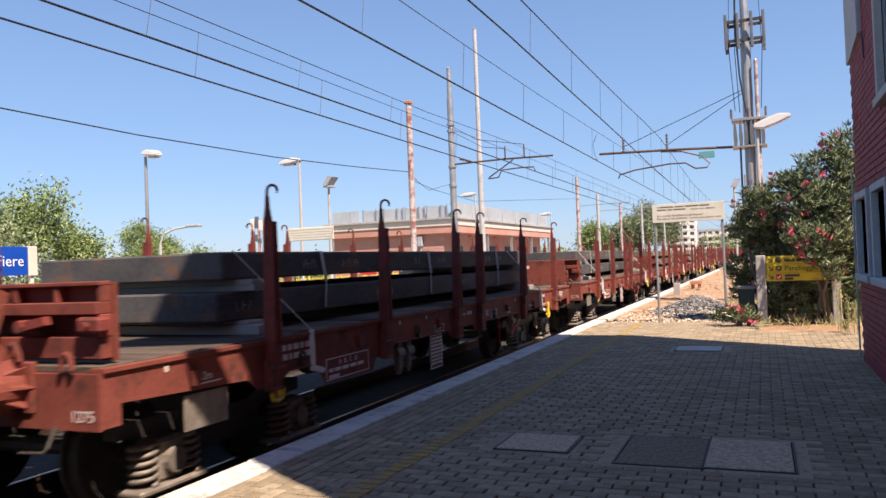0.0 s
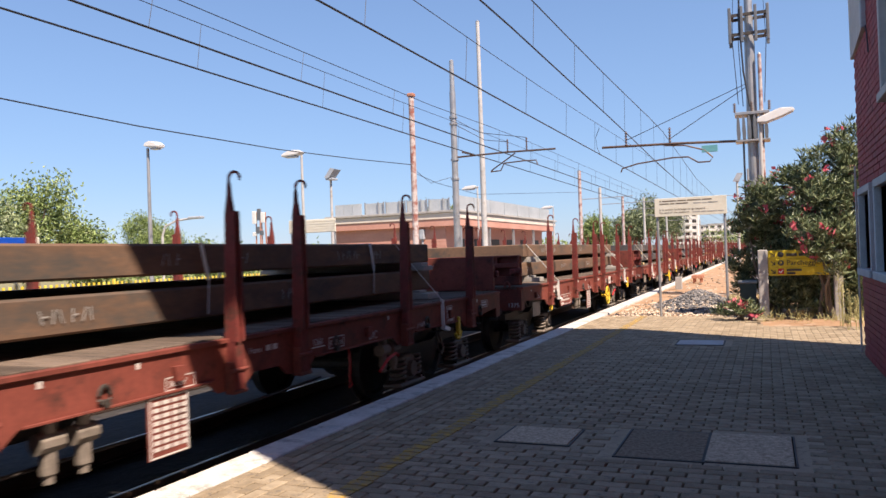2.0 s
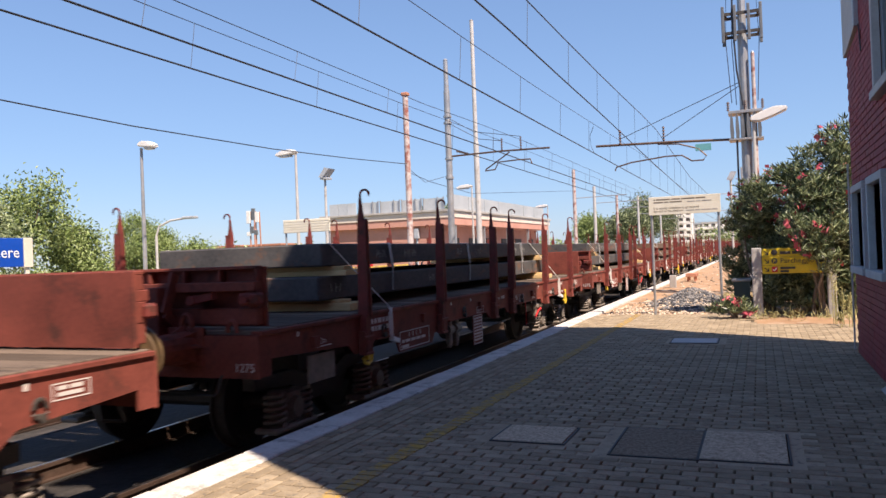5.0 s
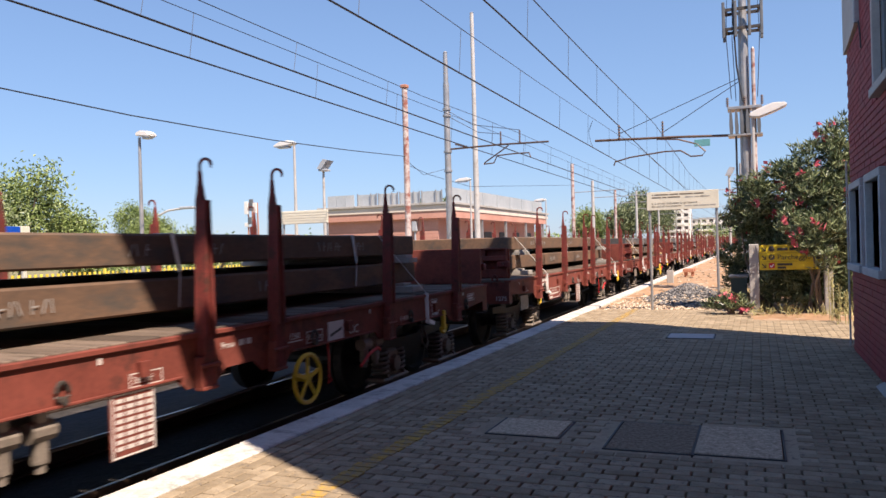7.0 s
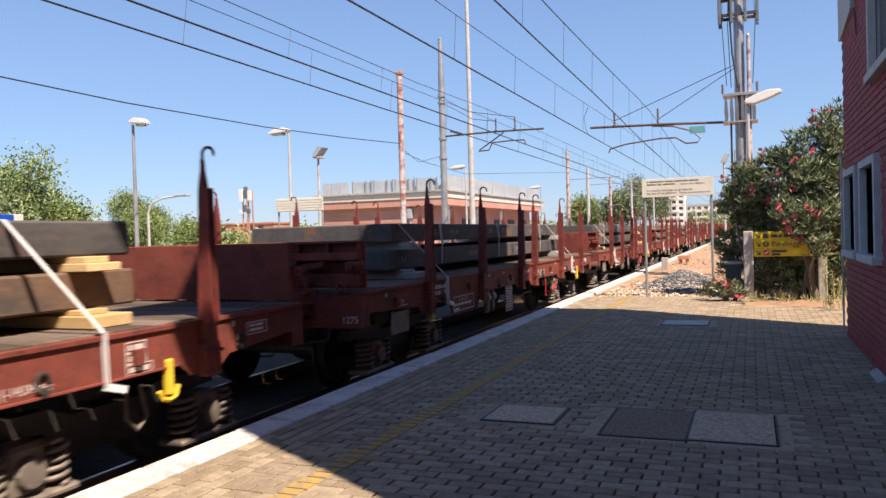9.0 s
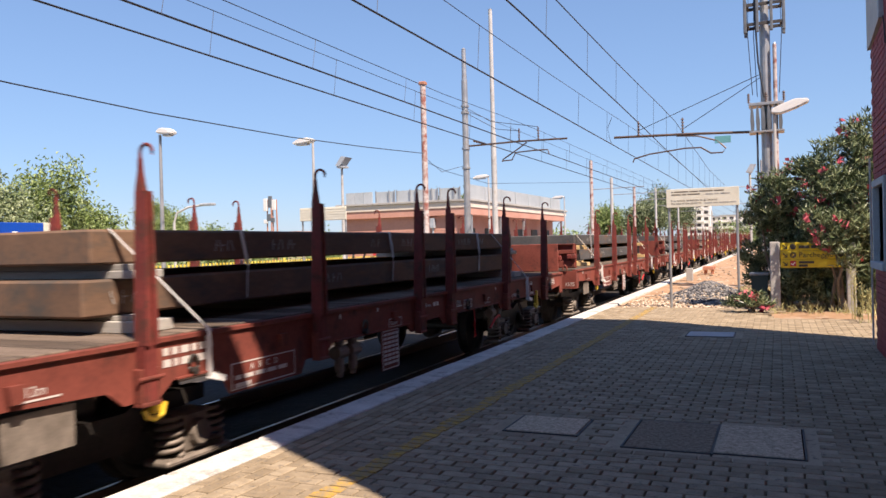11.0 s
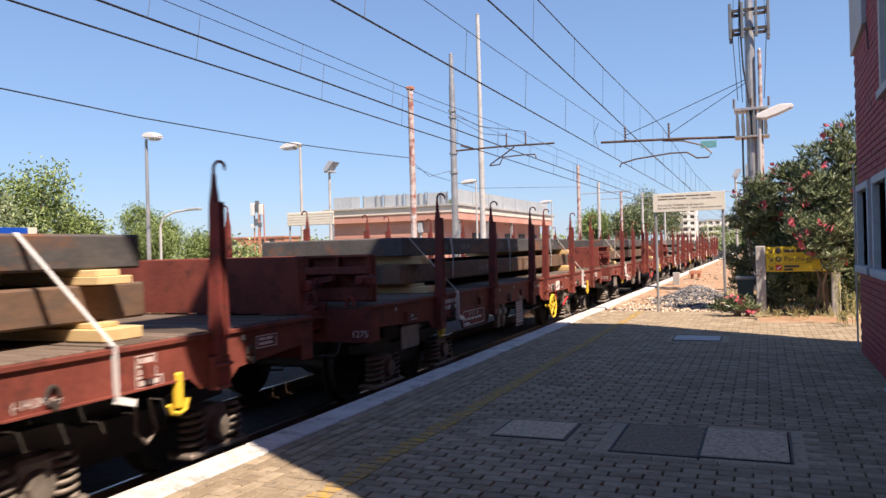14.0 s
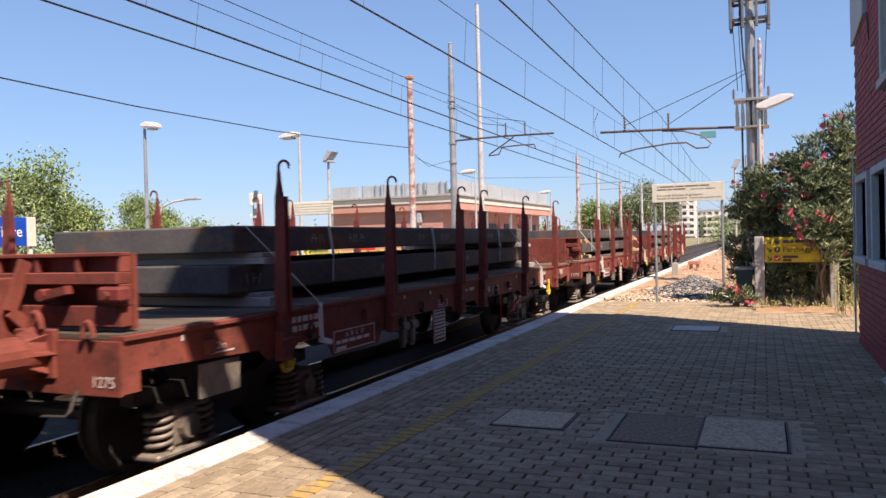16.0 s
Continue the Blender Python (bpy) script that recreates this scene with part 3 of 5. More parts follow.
    for y in (1.25, 5.2, 6.0, 9.9, 12.9):
        bars("dash", w, [[0.035]], side_at(y, 1.08), MARK, 0, 0.045, 0)
    # dull label holder and a dangling pull cord
    b = bmesh.new()
    bx(b, 1.640, 1.655, 1.50, 2.02, 0.58, 0.86, 0.004)
    part("label_holder", b, SPRING, w, "dusty grey hanging label holder")
    b = bmesh.new()
    tube(b, [(1.69, 8.99, 0.86), (1.70, 9.0, 0.70), (1.70, 8.99, 0.56), (1.70, 9.03, 0.47), (1.70, 8.97, 0.45), (1.70, 8.98, 0.54)], 0.010, 5)
    part("pull_cord", b, plain_red, w, "red release cord")
    b = bmesh.new()
    tube(b, [(1.40, 12.0, 0.72), (1.45, 11.94, 0.50), (1.46, 12.04, 0.40), (1.44, 12.16, 0.48), (1.36, 12.18, 0.70)], 0.018, 6)
    part("brake_hose", b, SPRING, w, "grey looped brake hose")
    if handwheel:
        b = bmesh.new()
        bx(b, 1.7045, 1.7065, 8.98, 9.30, 0.87, 1.07)
        n_ = part("notice_plate", b, MARK, w, "white notice plate with a dark diagonal mark")
        b = bmesh.new()
        prism(b, [(9.02, 0.91), (9.26, 0.97), (9.26, 1.00), (9.02, 0.94)], "x", 1.7066, 1.7076)
        part("diagonal_bar", b, DARK_STEEL, n_)
        b = bmesh.new()
        c = V3((1.76, 8.49, 0.58))
        tube(b, [c + 0.23 * V3((0, math.cos(a), math.sin(a))) for a in np.linspace(0, math.tau, 25)], 0.022, 6)
        for k in range(5):
            a = k * math.tau / 5 + 0.3
            bar(b, c, c + 0.23 * V3((0, math.cos(a), math.sin(a))), 0.018, 0.035)
        rod(b, c - V3((0.16, 0, 0)), c + V3((0.02, 0, 0)), 0.035, n=8)
        part("handwheel", b, YELLOW, w, "yellow five-spoked brake handwheel")
    return w


def slab_load(lower, upper, grey, wide):
    """Two steel slabs one on the other, on cross timbers, strapped to the wagon."""
    ld = thing("slab_load", "two stacked steel slabs on cross timbers, strapped to a flat wagon", "steel load", group="loads of the freight train")
    y0, y1 = 2.52, 12.36
    hw = wide / 2
    for z0, z1, d, steel in ((1.33, 1.61, 0.0, lower), (1.72, 1.985, 0.08, upper)):
        b = bmesh.new()
        bx(b, -hw + d * 0.1, hw + d * 0.1, y0 + d, y1 - d * 0.6, z0, z1, 0.018)
        part("slab", b, steel, ld)
    for y in (2.95, 11.85):
        b = bmesh.new()
        bx(b, -1.45, 1.45, y - 0.19, y + 0.19, DECK + 0.002, DECK + 0.092, 0.006)
        part("timber", b, grey, ld)
        b = bmesh.new()
        bx(b, -1.30, 1.30, y - 0.14, y + 0.10, DECK + 0.092, 1.33, 0.006)
        part("timber", b, TIMBER if grey is TIMBER else TIMBER_GREY, ld)
        b = bmesh.new()
        bx(b, -1.38, 1.38, y - 0.15, y + 0.17, 1.61, 1.672, 0.006)
        part("timber", b, grey, ld)
        b = bmesh.new()
        bx(b, -1.34, 1.34, y - 0.13, y + 0.09, 1.672, 1.72, 0.006)
        part("timber", b, grey, ld)
    # chalk marks on the slabs' sides
    for k in range(9):
        z = 1.80 if k % 3 else 1.42
        b = bmesh.new()
        y = 2.8 + k * 0.95 + (k * 37 % 10) * 0.03
        for j in range(3 + k % 4):
            a = (k * 5 + j * 3) % 7
            bar(b, (hw + 0.012, y + j * 0.085, z), (hw + 0.012, y + j * 0.085 + 0.012 * (a - 3), z + 0.10), 0.002, 0.010)
            if a % 2:
                bar(b, (hw + 0.012, y + j * 0.085, z + 0.05), (hw + 0.012, y + j * 0.085 + 0.05, z + 0.055), 0.002, 0.010)
        part("chalk_mark", b, CHALK, ld)
    # bands round the slabs, and lashings down to the sills
    for y in (4.30, 7.30, 10.45):
        for s in (-1, 1):
            b = bmesh.new()
            bar(b, (s * (hw + 0.03), y, 1.99), (s * (hw + 0.03), y + 0.09, 1.66), 0.036, 0.006)
            bar(b, (s * (hw + 0.03), y + 0.09, 1.66), (s * (hw + 0.02), y + 0.08, 1.36), 0.036, 0.006)
            part("band", b, STRAP, ld)
        b = bmesh.new()
        bx(b, -hw - 0.03, hw + 0.03, y - 0.018, y + 0.018, 1.986, 1.992)
        part("band", b, STRAP, ld)
    for ya, yb, yc in ((2.78, 3.20, 3.21), (11.20, 11.48, 11.49)):
        for s in (-1, 1):
            b = bmesh.new()
            bar(b, (s * hw, ya, 1.99), (s * 1.73, yb, DECK + 0.01), 0.05, 0.007)
            bar(b, (s * 1.735, yb, DECK + 0.01), (s * 1.735, yc, 0.84), 0.05, 0.007)
            bar(b, (s * 1.735, yc, 0.84), (s * 1.75, yc + 0.13, 0.80), 0.07, 0.05)
            part("lashing_strap", b, STRAP, ld)
    return ld


CHALK = plain("chalk", (0.34, 0.33, 0.31), 0.9)
plain_red = plain("red_enamel", (0.55, 0.03, 0.03), 0.4)
FIRST, LAST = -1, 21
WHEELED = {3, 4, 8, 10, 17}
wagon_a, wagon_b = wagon(False), wagon(True)
loads = {"dark": slab_load(STEEL, STEEL, TIMBER, 2.36), "mixed": slab_load(STEEL_RUST, STEEL, TIMBER, 2.36),
         "grey": slab_load(STEEL, STEEL, TIMBER_GREY, 2.34), "rusty": slab_load(STEEL_RUST, STEEL_RUST, TIMBER_GREY, 2.36)}
CARGO = {0: "grey", 2: "rusty", 3: "rusty", 5: "grey", 7: "dark", 8: "rusty", 9: "rusty", 10: "mixed", 13: "rusty", 15: "grey", 16: "mixed", 17: "mixed", 18: "mixed", 19: "grey"}
train = []
used = set()
for k in range(FIRST, LAST + 1):
    pair = []
    for src in (wagon_b if k in WHEELED else wagon_a, loads[CARGO.get(k, "grey" if k % 2 else "dark")]):
        if src in used:
            pair.append(copy_thing(src, Matrix()))
        else:
            used.add(src)
            pair.append(src)
    train.append((k, pair))

# the train's way: seconds, and where the first of the wagons that pass stands along the track
RUN = [
    (0.0, 3.21), (0.5, -5.54), (1.0, -14.15), (1.5, -22.37), (2.0, -31.04),
    (2.5, -40.16), (3.0, -49.02), (3.5, -57.56), (4.0, -65.84), (6.5, -109.51),
    (7.0, -118.90), (7.5, -127.56), (8.0, -136.52), (8.5, -144.62), (9.0, -153.51),
    (11.5, -197.31), (12.0, -206.56), (12.5, -215.12), (13.0, -223.88), (13.5, -231.88),
    (14.0, -241.12), (14.5, -249.56), (15.0, -257.73), (15.5, -266.35), (16.0, -274.00),
]


def motions():
    for k, pair in train:
        for ob in pair:
            walk(ob, [(t, pose(TRACK_1, s + k * LENGTH, BODY_Z)) for t, s in RUN])



# ---- more materials ----
GLASS = bpy.data.materials.new("window_glass")
GLASS.use_nodes = True
gb = GLASS.node_tree.nodes["Principled BSDF"]
gb.inputs["Base Color"].default_value, gb.inputs["Roughness"].default_value, gb.inputs["IOR"].default_value = (0.03, 0.035, 0.04, 1), 0.06, 1.5
BLUE_SIGN = plain("blue_enamel", (0.010, 0.07, 0.42), 0.35)
WHITE_INK = plain("white_lettering", (0.85, 0.85, 0.83), 0.5)
BLACK_INK = plain("dark_lettering", (0.05, 0.045, 0.04), 0.6)
NOTICE_INK = plain("brown_lettering", (0.17, 0.14, 0.10), 0.7)
YELLOW_SIGN = plain("yellow_sign", (0.62, 0.47, 0.015), 0.4)
GREEN_BIN = plain("dark_green_bin", (0.035, 0.06, 0.055), 0.5)
LEAF = surface("dark_green_leaf", (0.06, 0.088, 0.036), (0.26, 0.30, 0.15), 0.42, 0, 1.2, 8, 0.0, island=0.9)
LEAF_LIGHT = surface("fresh_green_leaf", (0.11, 0.16, 0.04), (0.28, 0.35, 0.12), 0.5, 0, 0.6, 6, 0.0, island=0.9)
LEAF_GREY = surface("grey_green_leaf", (0.13, 0.17, 0.08), (0.32, 0.37, 0.20), 0.5, 0, 0.6, 6, 0.0, island=0.9)
FLOWER = surface("crimson_flower", (0.34, 0.040, 0.070), (0.54, 0.11, 0.13), 0.6, 0, 4, 20, 0.0, island=0.8)
STRAW = surface("dry_straw", (0.30, 0.27, 0.10), (0.50, 0.46, 0.22), 0.8, 0, 4, 20, 0.0, island=0.8)
BARK = surface("grey_bark", (0.11, 0.09, 0.07), (0.22, 0.18, 0.14), 0.9, 0, 5, 40, 0.6)
STONES = surface("mixed_gravel", (0.20, 0.15, 0.10), (0.58, 0.47, 0.35), 0.9, 0, 3, 30, 0.3, island=1.3)
DARK_GRAVEL = surface("dark_gravel", (0.05, 0.05, 0.055), (0.22, 0.21, 0.20), 0.9, 0, 3, 30, 0.3, island=1.0)
SCREEN = surface("grey_roof_screen", (0.36, 0.39, 0.40), (0.52, 0.55, 0.56), 0.5, 0.2, 0.8, 10, 0.1)
BANDING = surface("pale_cornice", (0.58, 0.50, 0.42), (0.72, 0.64, 0.55), 0.8, 0, 1, 12, 0.2)
PLASTER = surface("pale_plaster", (0.62, 0.58, 0.53), (0.80, 0.77, 0.72), 0.8, 0, 0.3, 3, 0.1)
ROOF_TILE = surface("terracotta", (0.34, 0.14, 0.08), (0.50, 0.24, 0.15), 0.85, 0, 0.5, 6, 0.2)
INSULATOR = surface("grey_insulator", (0.30, 0.33, 0.36), (0.50, 0.53, 0.56), 0.35, 0.1, 5, 40, 0.1)
TEAL = plain("teal_plate", (0.12, 0.33, 0.36), 0.5)
LAMP_WHITE = plain("lamp_shell", (0.74, 0.73, 0.70), 0.5)
FENCE_YELLOW = surface("yellow_fence_paint", (0.58, 0.42, 0.03), (0.78, 0.60, 0.08), 0.5, 0, 2, 20, 0.1, piece=0.5)


def join_mesh(name, verts, faces, material):
    me = bpy.data.meshes.new(name)
    me.from_pydata([tuple(v) for v in verts], [], [tuple(f) for f in faces])
    me.materials.append(material)
    return me


# ---- the station building ----
bm = bmesh.new()
T = 0.35
# holes of the two low windows and of the upper one: (y0, y1, z0, z1)
HOLES = [(9.98, 10.98, 1.17, 2.08), (8.48, 9.46, 1.17, 2.08), (6.6, 8.60, 2.95, 4.6)]
ys = [NEAR_Y, 6.6, 8.48, 8.60, 9.46, 9.98, 10.98, END_Y]
zs = [0.0, 1.17, 2.08, 2.95, 4.6, ROOF_Z]
for a, c in zip(ys, ys[1:]):
    for e, f in zip(zs, zs[1:]):
        if not any(h[0] <= a and c <= h[1] and h[2] <= e and f <= h[3] for h in HOLES):
            bx(bm, WALL_X + 0.012, WALL_X + T, a, c, e, f)
bmesh.ops.remove_doubles(bm, verts=bm.verts, dist=0.0005)
wall = solid("wall_station", bm, RED_JOINT, "red painted brick wall of the station building", "wall", kind="structure")
bm = bmesh.new()
bx(bm, WALL_X + T, BACK_X, END_Y - 0.3, END_Y - 0.004, 0, ROOF_Z)
bx(bm, WALL_X + T, BACK_X, NEAR_Y + 0.004, NEAR_Y + 0.3, 0, ROOF_Z)
bx(bm, BACK_X - 0.3, BACK_X, NEAR_Y + 0.3, END_Y - 0.3, 0, ROOF_Z)
solid("wall_back", bm, RED_JOINT, "red painted rear and end walls of the station building", "wall", kind="structure")
# thin slanting plate, out of view, added to give the train its sloped shade edge
bm = bmesh.new()
prism(bm, [(NEAR_Y, ROOF_Z), (2.30, 9.0), (0.75, 11.55), (END_Y, 11.55), (END_Y, ROOF_Z)], "x", WALL_X, WALL_X + 0.12)
bx(bm, WALL_X + 0.12, BACK_X, NEAR_Y, END_Y, ROOF_Z, ROOF_Z + 0.25)
solid("roof_station", bm, STONE, "grey station roof with an unseen slanting plate added to shape its shadow", "roof", kind="structure")
# block behind the camera, added to cut the sky's fill in the shade
bm = bmesh.new()
bx(bm, WALL_X, 9.0, -16, -1.2, 0, 11.5)
solid("wall_rear", bm, RED_JOINT, "unseen red block behind the camera, added to hold back sky light", "wall", kind="structure")
# unseen shape added to cast the rounded, slanting shadow on the wagon sills
wl = thing("wall_lamp", "unseen grey shape added at the station's end wall to cast a rounded shadow", "wall lamp")
b = bmesh.new()
prism(b, [(NEAR_Y - 0.003, 8.30), (NEAR_Y - 0.003, 8.50), (1.86, 8.95), (1.74, 8.92)], "x", WALL_X + 0.05, WALL_X + 0.15)
part("arm", b, GALV, wl)
# this outline is the shadow's own, projected back along the sun
b = bmesh.new()
prism(b, [(1.98, 8.80), (1.98, 9.04), (1.80, 9.33), (1.66, 9.43), (1.53, 9.39), (1.45, 9.27), (1.70, 8.95)], "x", WALL_X, WALL_X + 0.2)
part("lamp_head", b, GALV, wl)

# bricks on the stretch of the wall that the camera sees
BRICK_L, BRICK_H = 0.255, 0.075
b = bmesh.new()
bx(b, 0, 0.016, 0.005, BRICK_L - 0.005, 0.005, BRICK_H - 0.005, 0.003)
BRICK_MESH = mesh_of("brick", b, RED_BRICK)
rest_v, rest_f = [], []
count = 0
for r in range(int(5.2 / BRICK_H)):
    for c in range(-1, 17):
        y = 7.6 + c * BRICK_L + (BRICK_L / 2 if r % 2 else 0)
        z = 0.02 + r * BRICK_H
        if y < 7.4 or y + BRICK_L > END_Y + 0.002:
            continue
        if any(y < h[1] + 0.10 and y + BRICK_L > h[0] - 0.10 and z < h[3] + 0.10 and z + BRICK_H > h[2] - 0.08 for h in HOLES):
            continue
        if z > 3.88 and y > 10.05:
            continue
        px = WALL_X - 0.004 + random.uniform(-0.002, 0.002)
        if 0.9 < z < 2.9 and y < 11.2 and count < 290:
            part_of("brick", BRICK_MESH, wall, pose(px, y, z))
            count += 1
        else:
            k = len(rest_v)
            rest_v += [(px + dx, y + (0.005 if dy == 0 else BRICK_L - 0.005), z + (0.005 if dz == 0 else BRICK_H - 0.005)) for dx in (0, 0.016) for dy in (0, 1) for dz in (0, 1)]
            rest_f += [(k, k + 1, k + 3, k + 2), (k, k + 4, k + 5, k + 1), (k + 2, k + 3, k + 7, k + 6), (k, k + 2, k + 6, k + 4), (k + 1, k + 5, k + 7, k + 3)]
o = new("brickwork", join_mesh("brickwork", rest_v, rest_f, RED_BRICK))
o.parent = wall
tagged(o, kind="stuff")


def wall_window(name, y0, y1, z0, z1, label, deep):
    w = thing(name, label, "window", kind="structure")
    f = 0.085
    for nm, q in (("lintel", (y0 - f, y1 + f, z1, z1 + f)), ("sill", (y0 - f - 0.03, y1 + f + 0.03, z0 - f, z0)), ("jamb", (y0 - f, y0, z0, z1)), ("jamb", (y1, y1 + f, z0, z1))):
        b = bmesh.new()
        bx(b, WALL_X - (0.09 if nm == "sill" else 0.06), WALL_X + 0.26, *q, 0.006)
        part(nm, b, STONE, w, "grey stone " + nm)
    b = bmesh.new()
    for q in ((y0, y1, z0, z0 + 0.05), (y0, y1, z1 - 0.05, z1), (y0, y0 + 0.05, z0 + 0.05, z1 - 0.05), (y1 - 0.05, y1, z0 + 0.05, z1 - 0.05), ((y0 + y1) / 2 - 0.03, (y0 + y1) / 2 + 0.03, z0 + 0.05, z1 - 0.05)):
        bx(b, WALL_X + deep - 0.02, WALL_X + deep + 0.03, *q)
    part("window_frame", b, GALV, w, "grey metal window frame")
    b = bmesh.new()
    bx(b, WALL_X + deep, WALL_X + deep + 0.01, y0 + 0.05, y1 - 0.05, z0 + 0.05, z1 - 0.05)
    part("pane", b, GLASS, w, "dark reflecting pane")


for k, h in enumerate(HOLES):
    wall_window("window_%d" % (k + 1), *h, "stone-framed window in the red brick wall" if k < 2 else "large upper window reflecting the sky", 0.19 if k < 2 else 0.04)
ledge = thing("ledge", "grey stone-clad bay projecting from the red wall", "ledge", kind="structure")
b = bmesh.new()
prism(b, [(10.1, 4.0), (11.1, 3.90), (END_Y - 0.01, 3.90), (END_Y - 0.01, 5.6), (10.1, 5.6)], "x", WALL_X - 0.035, WALL_X + 0.02)
part("cladding", b, STONE, ledge)
b = bmesh.new()
bx(b, WALL_X - 0.06, WALL_X + 0.02, 10.02, 10.10, 3.95, 5.6, 0.01)
part("rim", b, GALV, ledge, "pale metal rim")
b = bmesh.new()
tube(b, [(WALL_X - 0.02, 9.95 - 0.16 * math.sin(a), 3.95 - 0.12 * (1 - math.cos(2 * a)) - 0.1 * math.sin(a)) for a in np.linspace(0, 3.1, 9)], 0.008, 5)
part("loose_cable", b, WIRE, ledge, "black drooping cable")
b = bmesh.new()
rod(b, (WALL_X - 0.03, END_Y + 0.02, 0.05), (WALL_X - 0.03, END_Y + 0.02, 2.5), 0.012, n=8)
solid("drain_pipe", b, WHITE_POLE, "thin white pipe down the corner of the red wall", "pipe")
for y in (8.15,):
    b = bmesh.new()
    prism(b, [(WALL_X - 0.09, 0.0), (WALL_X - 0.01, 0.0), (WALL_X - 0.01, 0.05), (WALL_X - 0.03, 0.04)], "y", y, y + 0.6)
    solid("wall_kerb", b, CONCRETE, "low pale stone kerb at the wall's foot", "kerb", group="wall kerbs")

# ---- paving ----
PAVER_L, PAVER_W = 0.22, 0.11
COVERS = [(-2.05, -1.48, 5.90, 6.44, "small"), (-1.07, -0.47, 5.69, 6.55, "dark"), (-0.45, 0.13, 5.71, 6.57, "pale"), (-1.34, -0.66, 12.48, 13.06, "light")]


def paver_mesh(name, along, material):
    b = bmesh.new()
    lx, ly = ((PAVER_L, PAVER_W), (PAVER_W, PAVER_L), (PAVER_W, PAVER_W))[along]
    g = 0.006
    v = [(g, g, -0.05), (lx - g, g, -0.05), (lx - g, ly - g, -0.05), (g, ly - g, -0.05)]
    c = 0.006
    top = [(g, g, -c), (lx - g, g, -c), (lx - g, ly - g, -c), (g, ly - g, -c)]
    tip = [(g + c, g + c, 0), (lx - g - c, g + c, 0), (lx - g - c, ly - g - c, 0), (g + c, ly - g - c, 0)]
    vs = [[b.verts.new(p) for p in q] for q in (v, top, tip)]
    for lo, hi in zip(vs, vs[1:]):
        for k in range(4):
            b.faces.new((lo[k], lo[(k + 1) % 4], hi[(k + 1) % 4], hi[k]))
    b.faces.new(vs[2])
    return mesh_of(name, b, material)


PAVERS = [paver_mesh("paver", al, PAVER) for al in (0, 1, 2)]
paving = thing("paving", "weathered tan concrete block paving laid in running bond", "paving", kind="structure")
joined = ([], [])
count = 0


def lay(x, y, along):
    global count
    lx, ly = ((PAVER_L, PAVER_W), (PAVER_W, PAVER_L), (PAVER_W, PAVER_W))[along]
    for c in COVERS:
        if x + lx > c[0] - 0.03 and x < c[1] + 0.03 and y + ly > c[2] - 0.03 and y < c[3] + 0.03:
            return
    dz = random.uniform(-0.003, 0.002)
    if -2.9 < x < 0.4 and 4.3 < y < 6.6 and count < 295:
        part_of("paver", PAVERS[along], paving, pose(x, y, dz, random.uniform(-0.5, 0.5), random.uniform(-0.5, 0.5), random.uniform(-0.4, 0.4)))
        count += 1
        return
    vs, fs = joined
    me = PAVERS[along]
    k = len(vs)
    tx, ty = random.uniform(-0.012, 0.012), random.uniform(-0.012, 0.012)
    vs += [(x + v.co.x, y + v.co.y, v.co.z + dz + tx * (v.co.x - lx / 2) + ty * (v.co.y - ly / 2)) for v in me.vertices]
    fs += [tuple(k + i for i in p.vertices) for p in me.polygons]


for r in range(4):
    x = KERB_IN + 0.003 + r * PAVER_W
    for k in range(102):
        y = -4.0 + k * PAVER_L + (r % 2) * PAVER_L / 2
        if y + PAVER_L < PAVE_END:
            lay(x, y, 1)
X0 = KERB_IN + 0.003 + 4 * PAVER_W
for j in range(int((PAVE_END + 1.0) / PAVER_W)):
    y = -1.0 + j * PAVER_W
    shift = (j % 2) * PAVER_L / 2
    for i in range(27):
        x = X0 + i * PAVER_L - shift
        if i == 0 and shift:
            lay(X0, y, 2)
        if x < X0 - 0.01 or (x > WALL_X - 0.02 and y < END_Y) or x > 2.4:
            continue
        if y > 15.4 and x > -0.2 + 0.25 * math.sin(y * 3):
            continue
        lay(x, y, 0)
o = new("paver_field", join_mesh("paver_field", *joined, PAVER))
o.parent = paving
tagged(o, "tan concrete pavers", kind="stuff")
vs, fs = [], []
for j in range(int((PAVE_END + 1.0) / PAVER_W)):
    y = -1.0 + j * PAVER_W
    xa, xb = -2.640 + random.uniform(-0.014, 0.014), -2.500 + random.uniform(-0.014, 0.014)
    k = len(vs)
    vs += [(xa, y + 0.010, 0.0045), (xb, y + 0.010, 0.0045), (xb, y + PAVER_W - 0.010, 0.0045), (xa, y + PAVER_W - 0.010, 0.0045)]
    vs += [(p[0], p[1], -0.004) for p in vs[k:k + 4]]
    fs += [(k, k + 1, k + 2, k + 3)] + [(k + m, k + 4 + m, k + 4 + (m + 1) % 4, k + (m + 1) % 4) for m in range(4)]
o = new("painted_line", join_mesh("painted_line", vs, fs, PAVER_YELLOW))
o.parent = paving
tagged(o, "worn yellow painted warning line", kind="stuff")

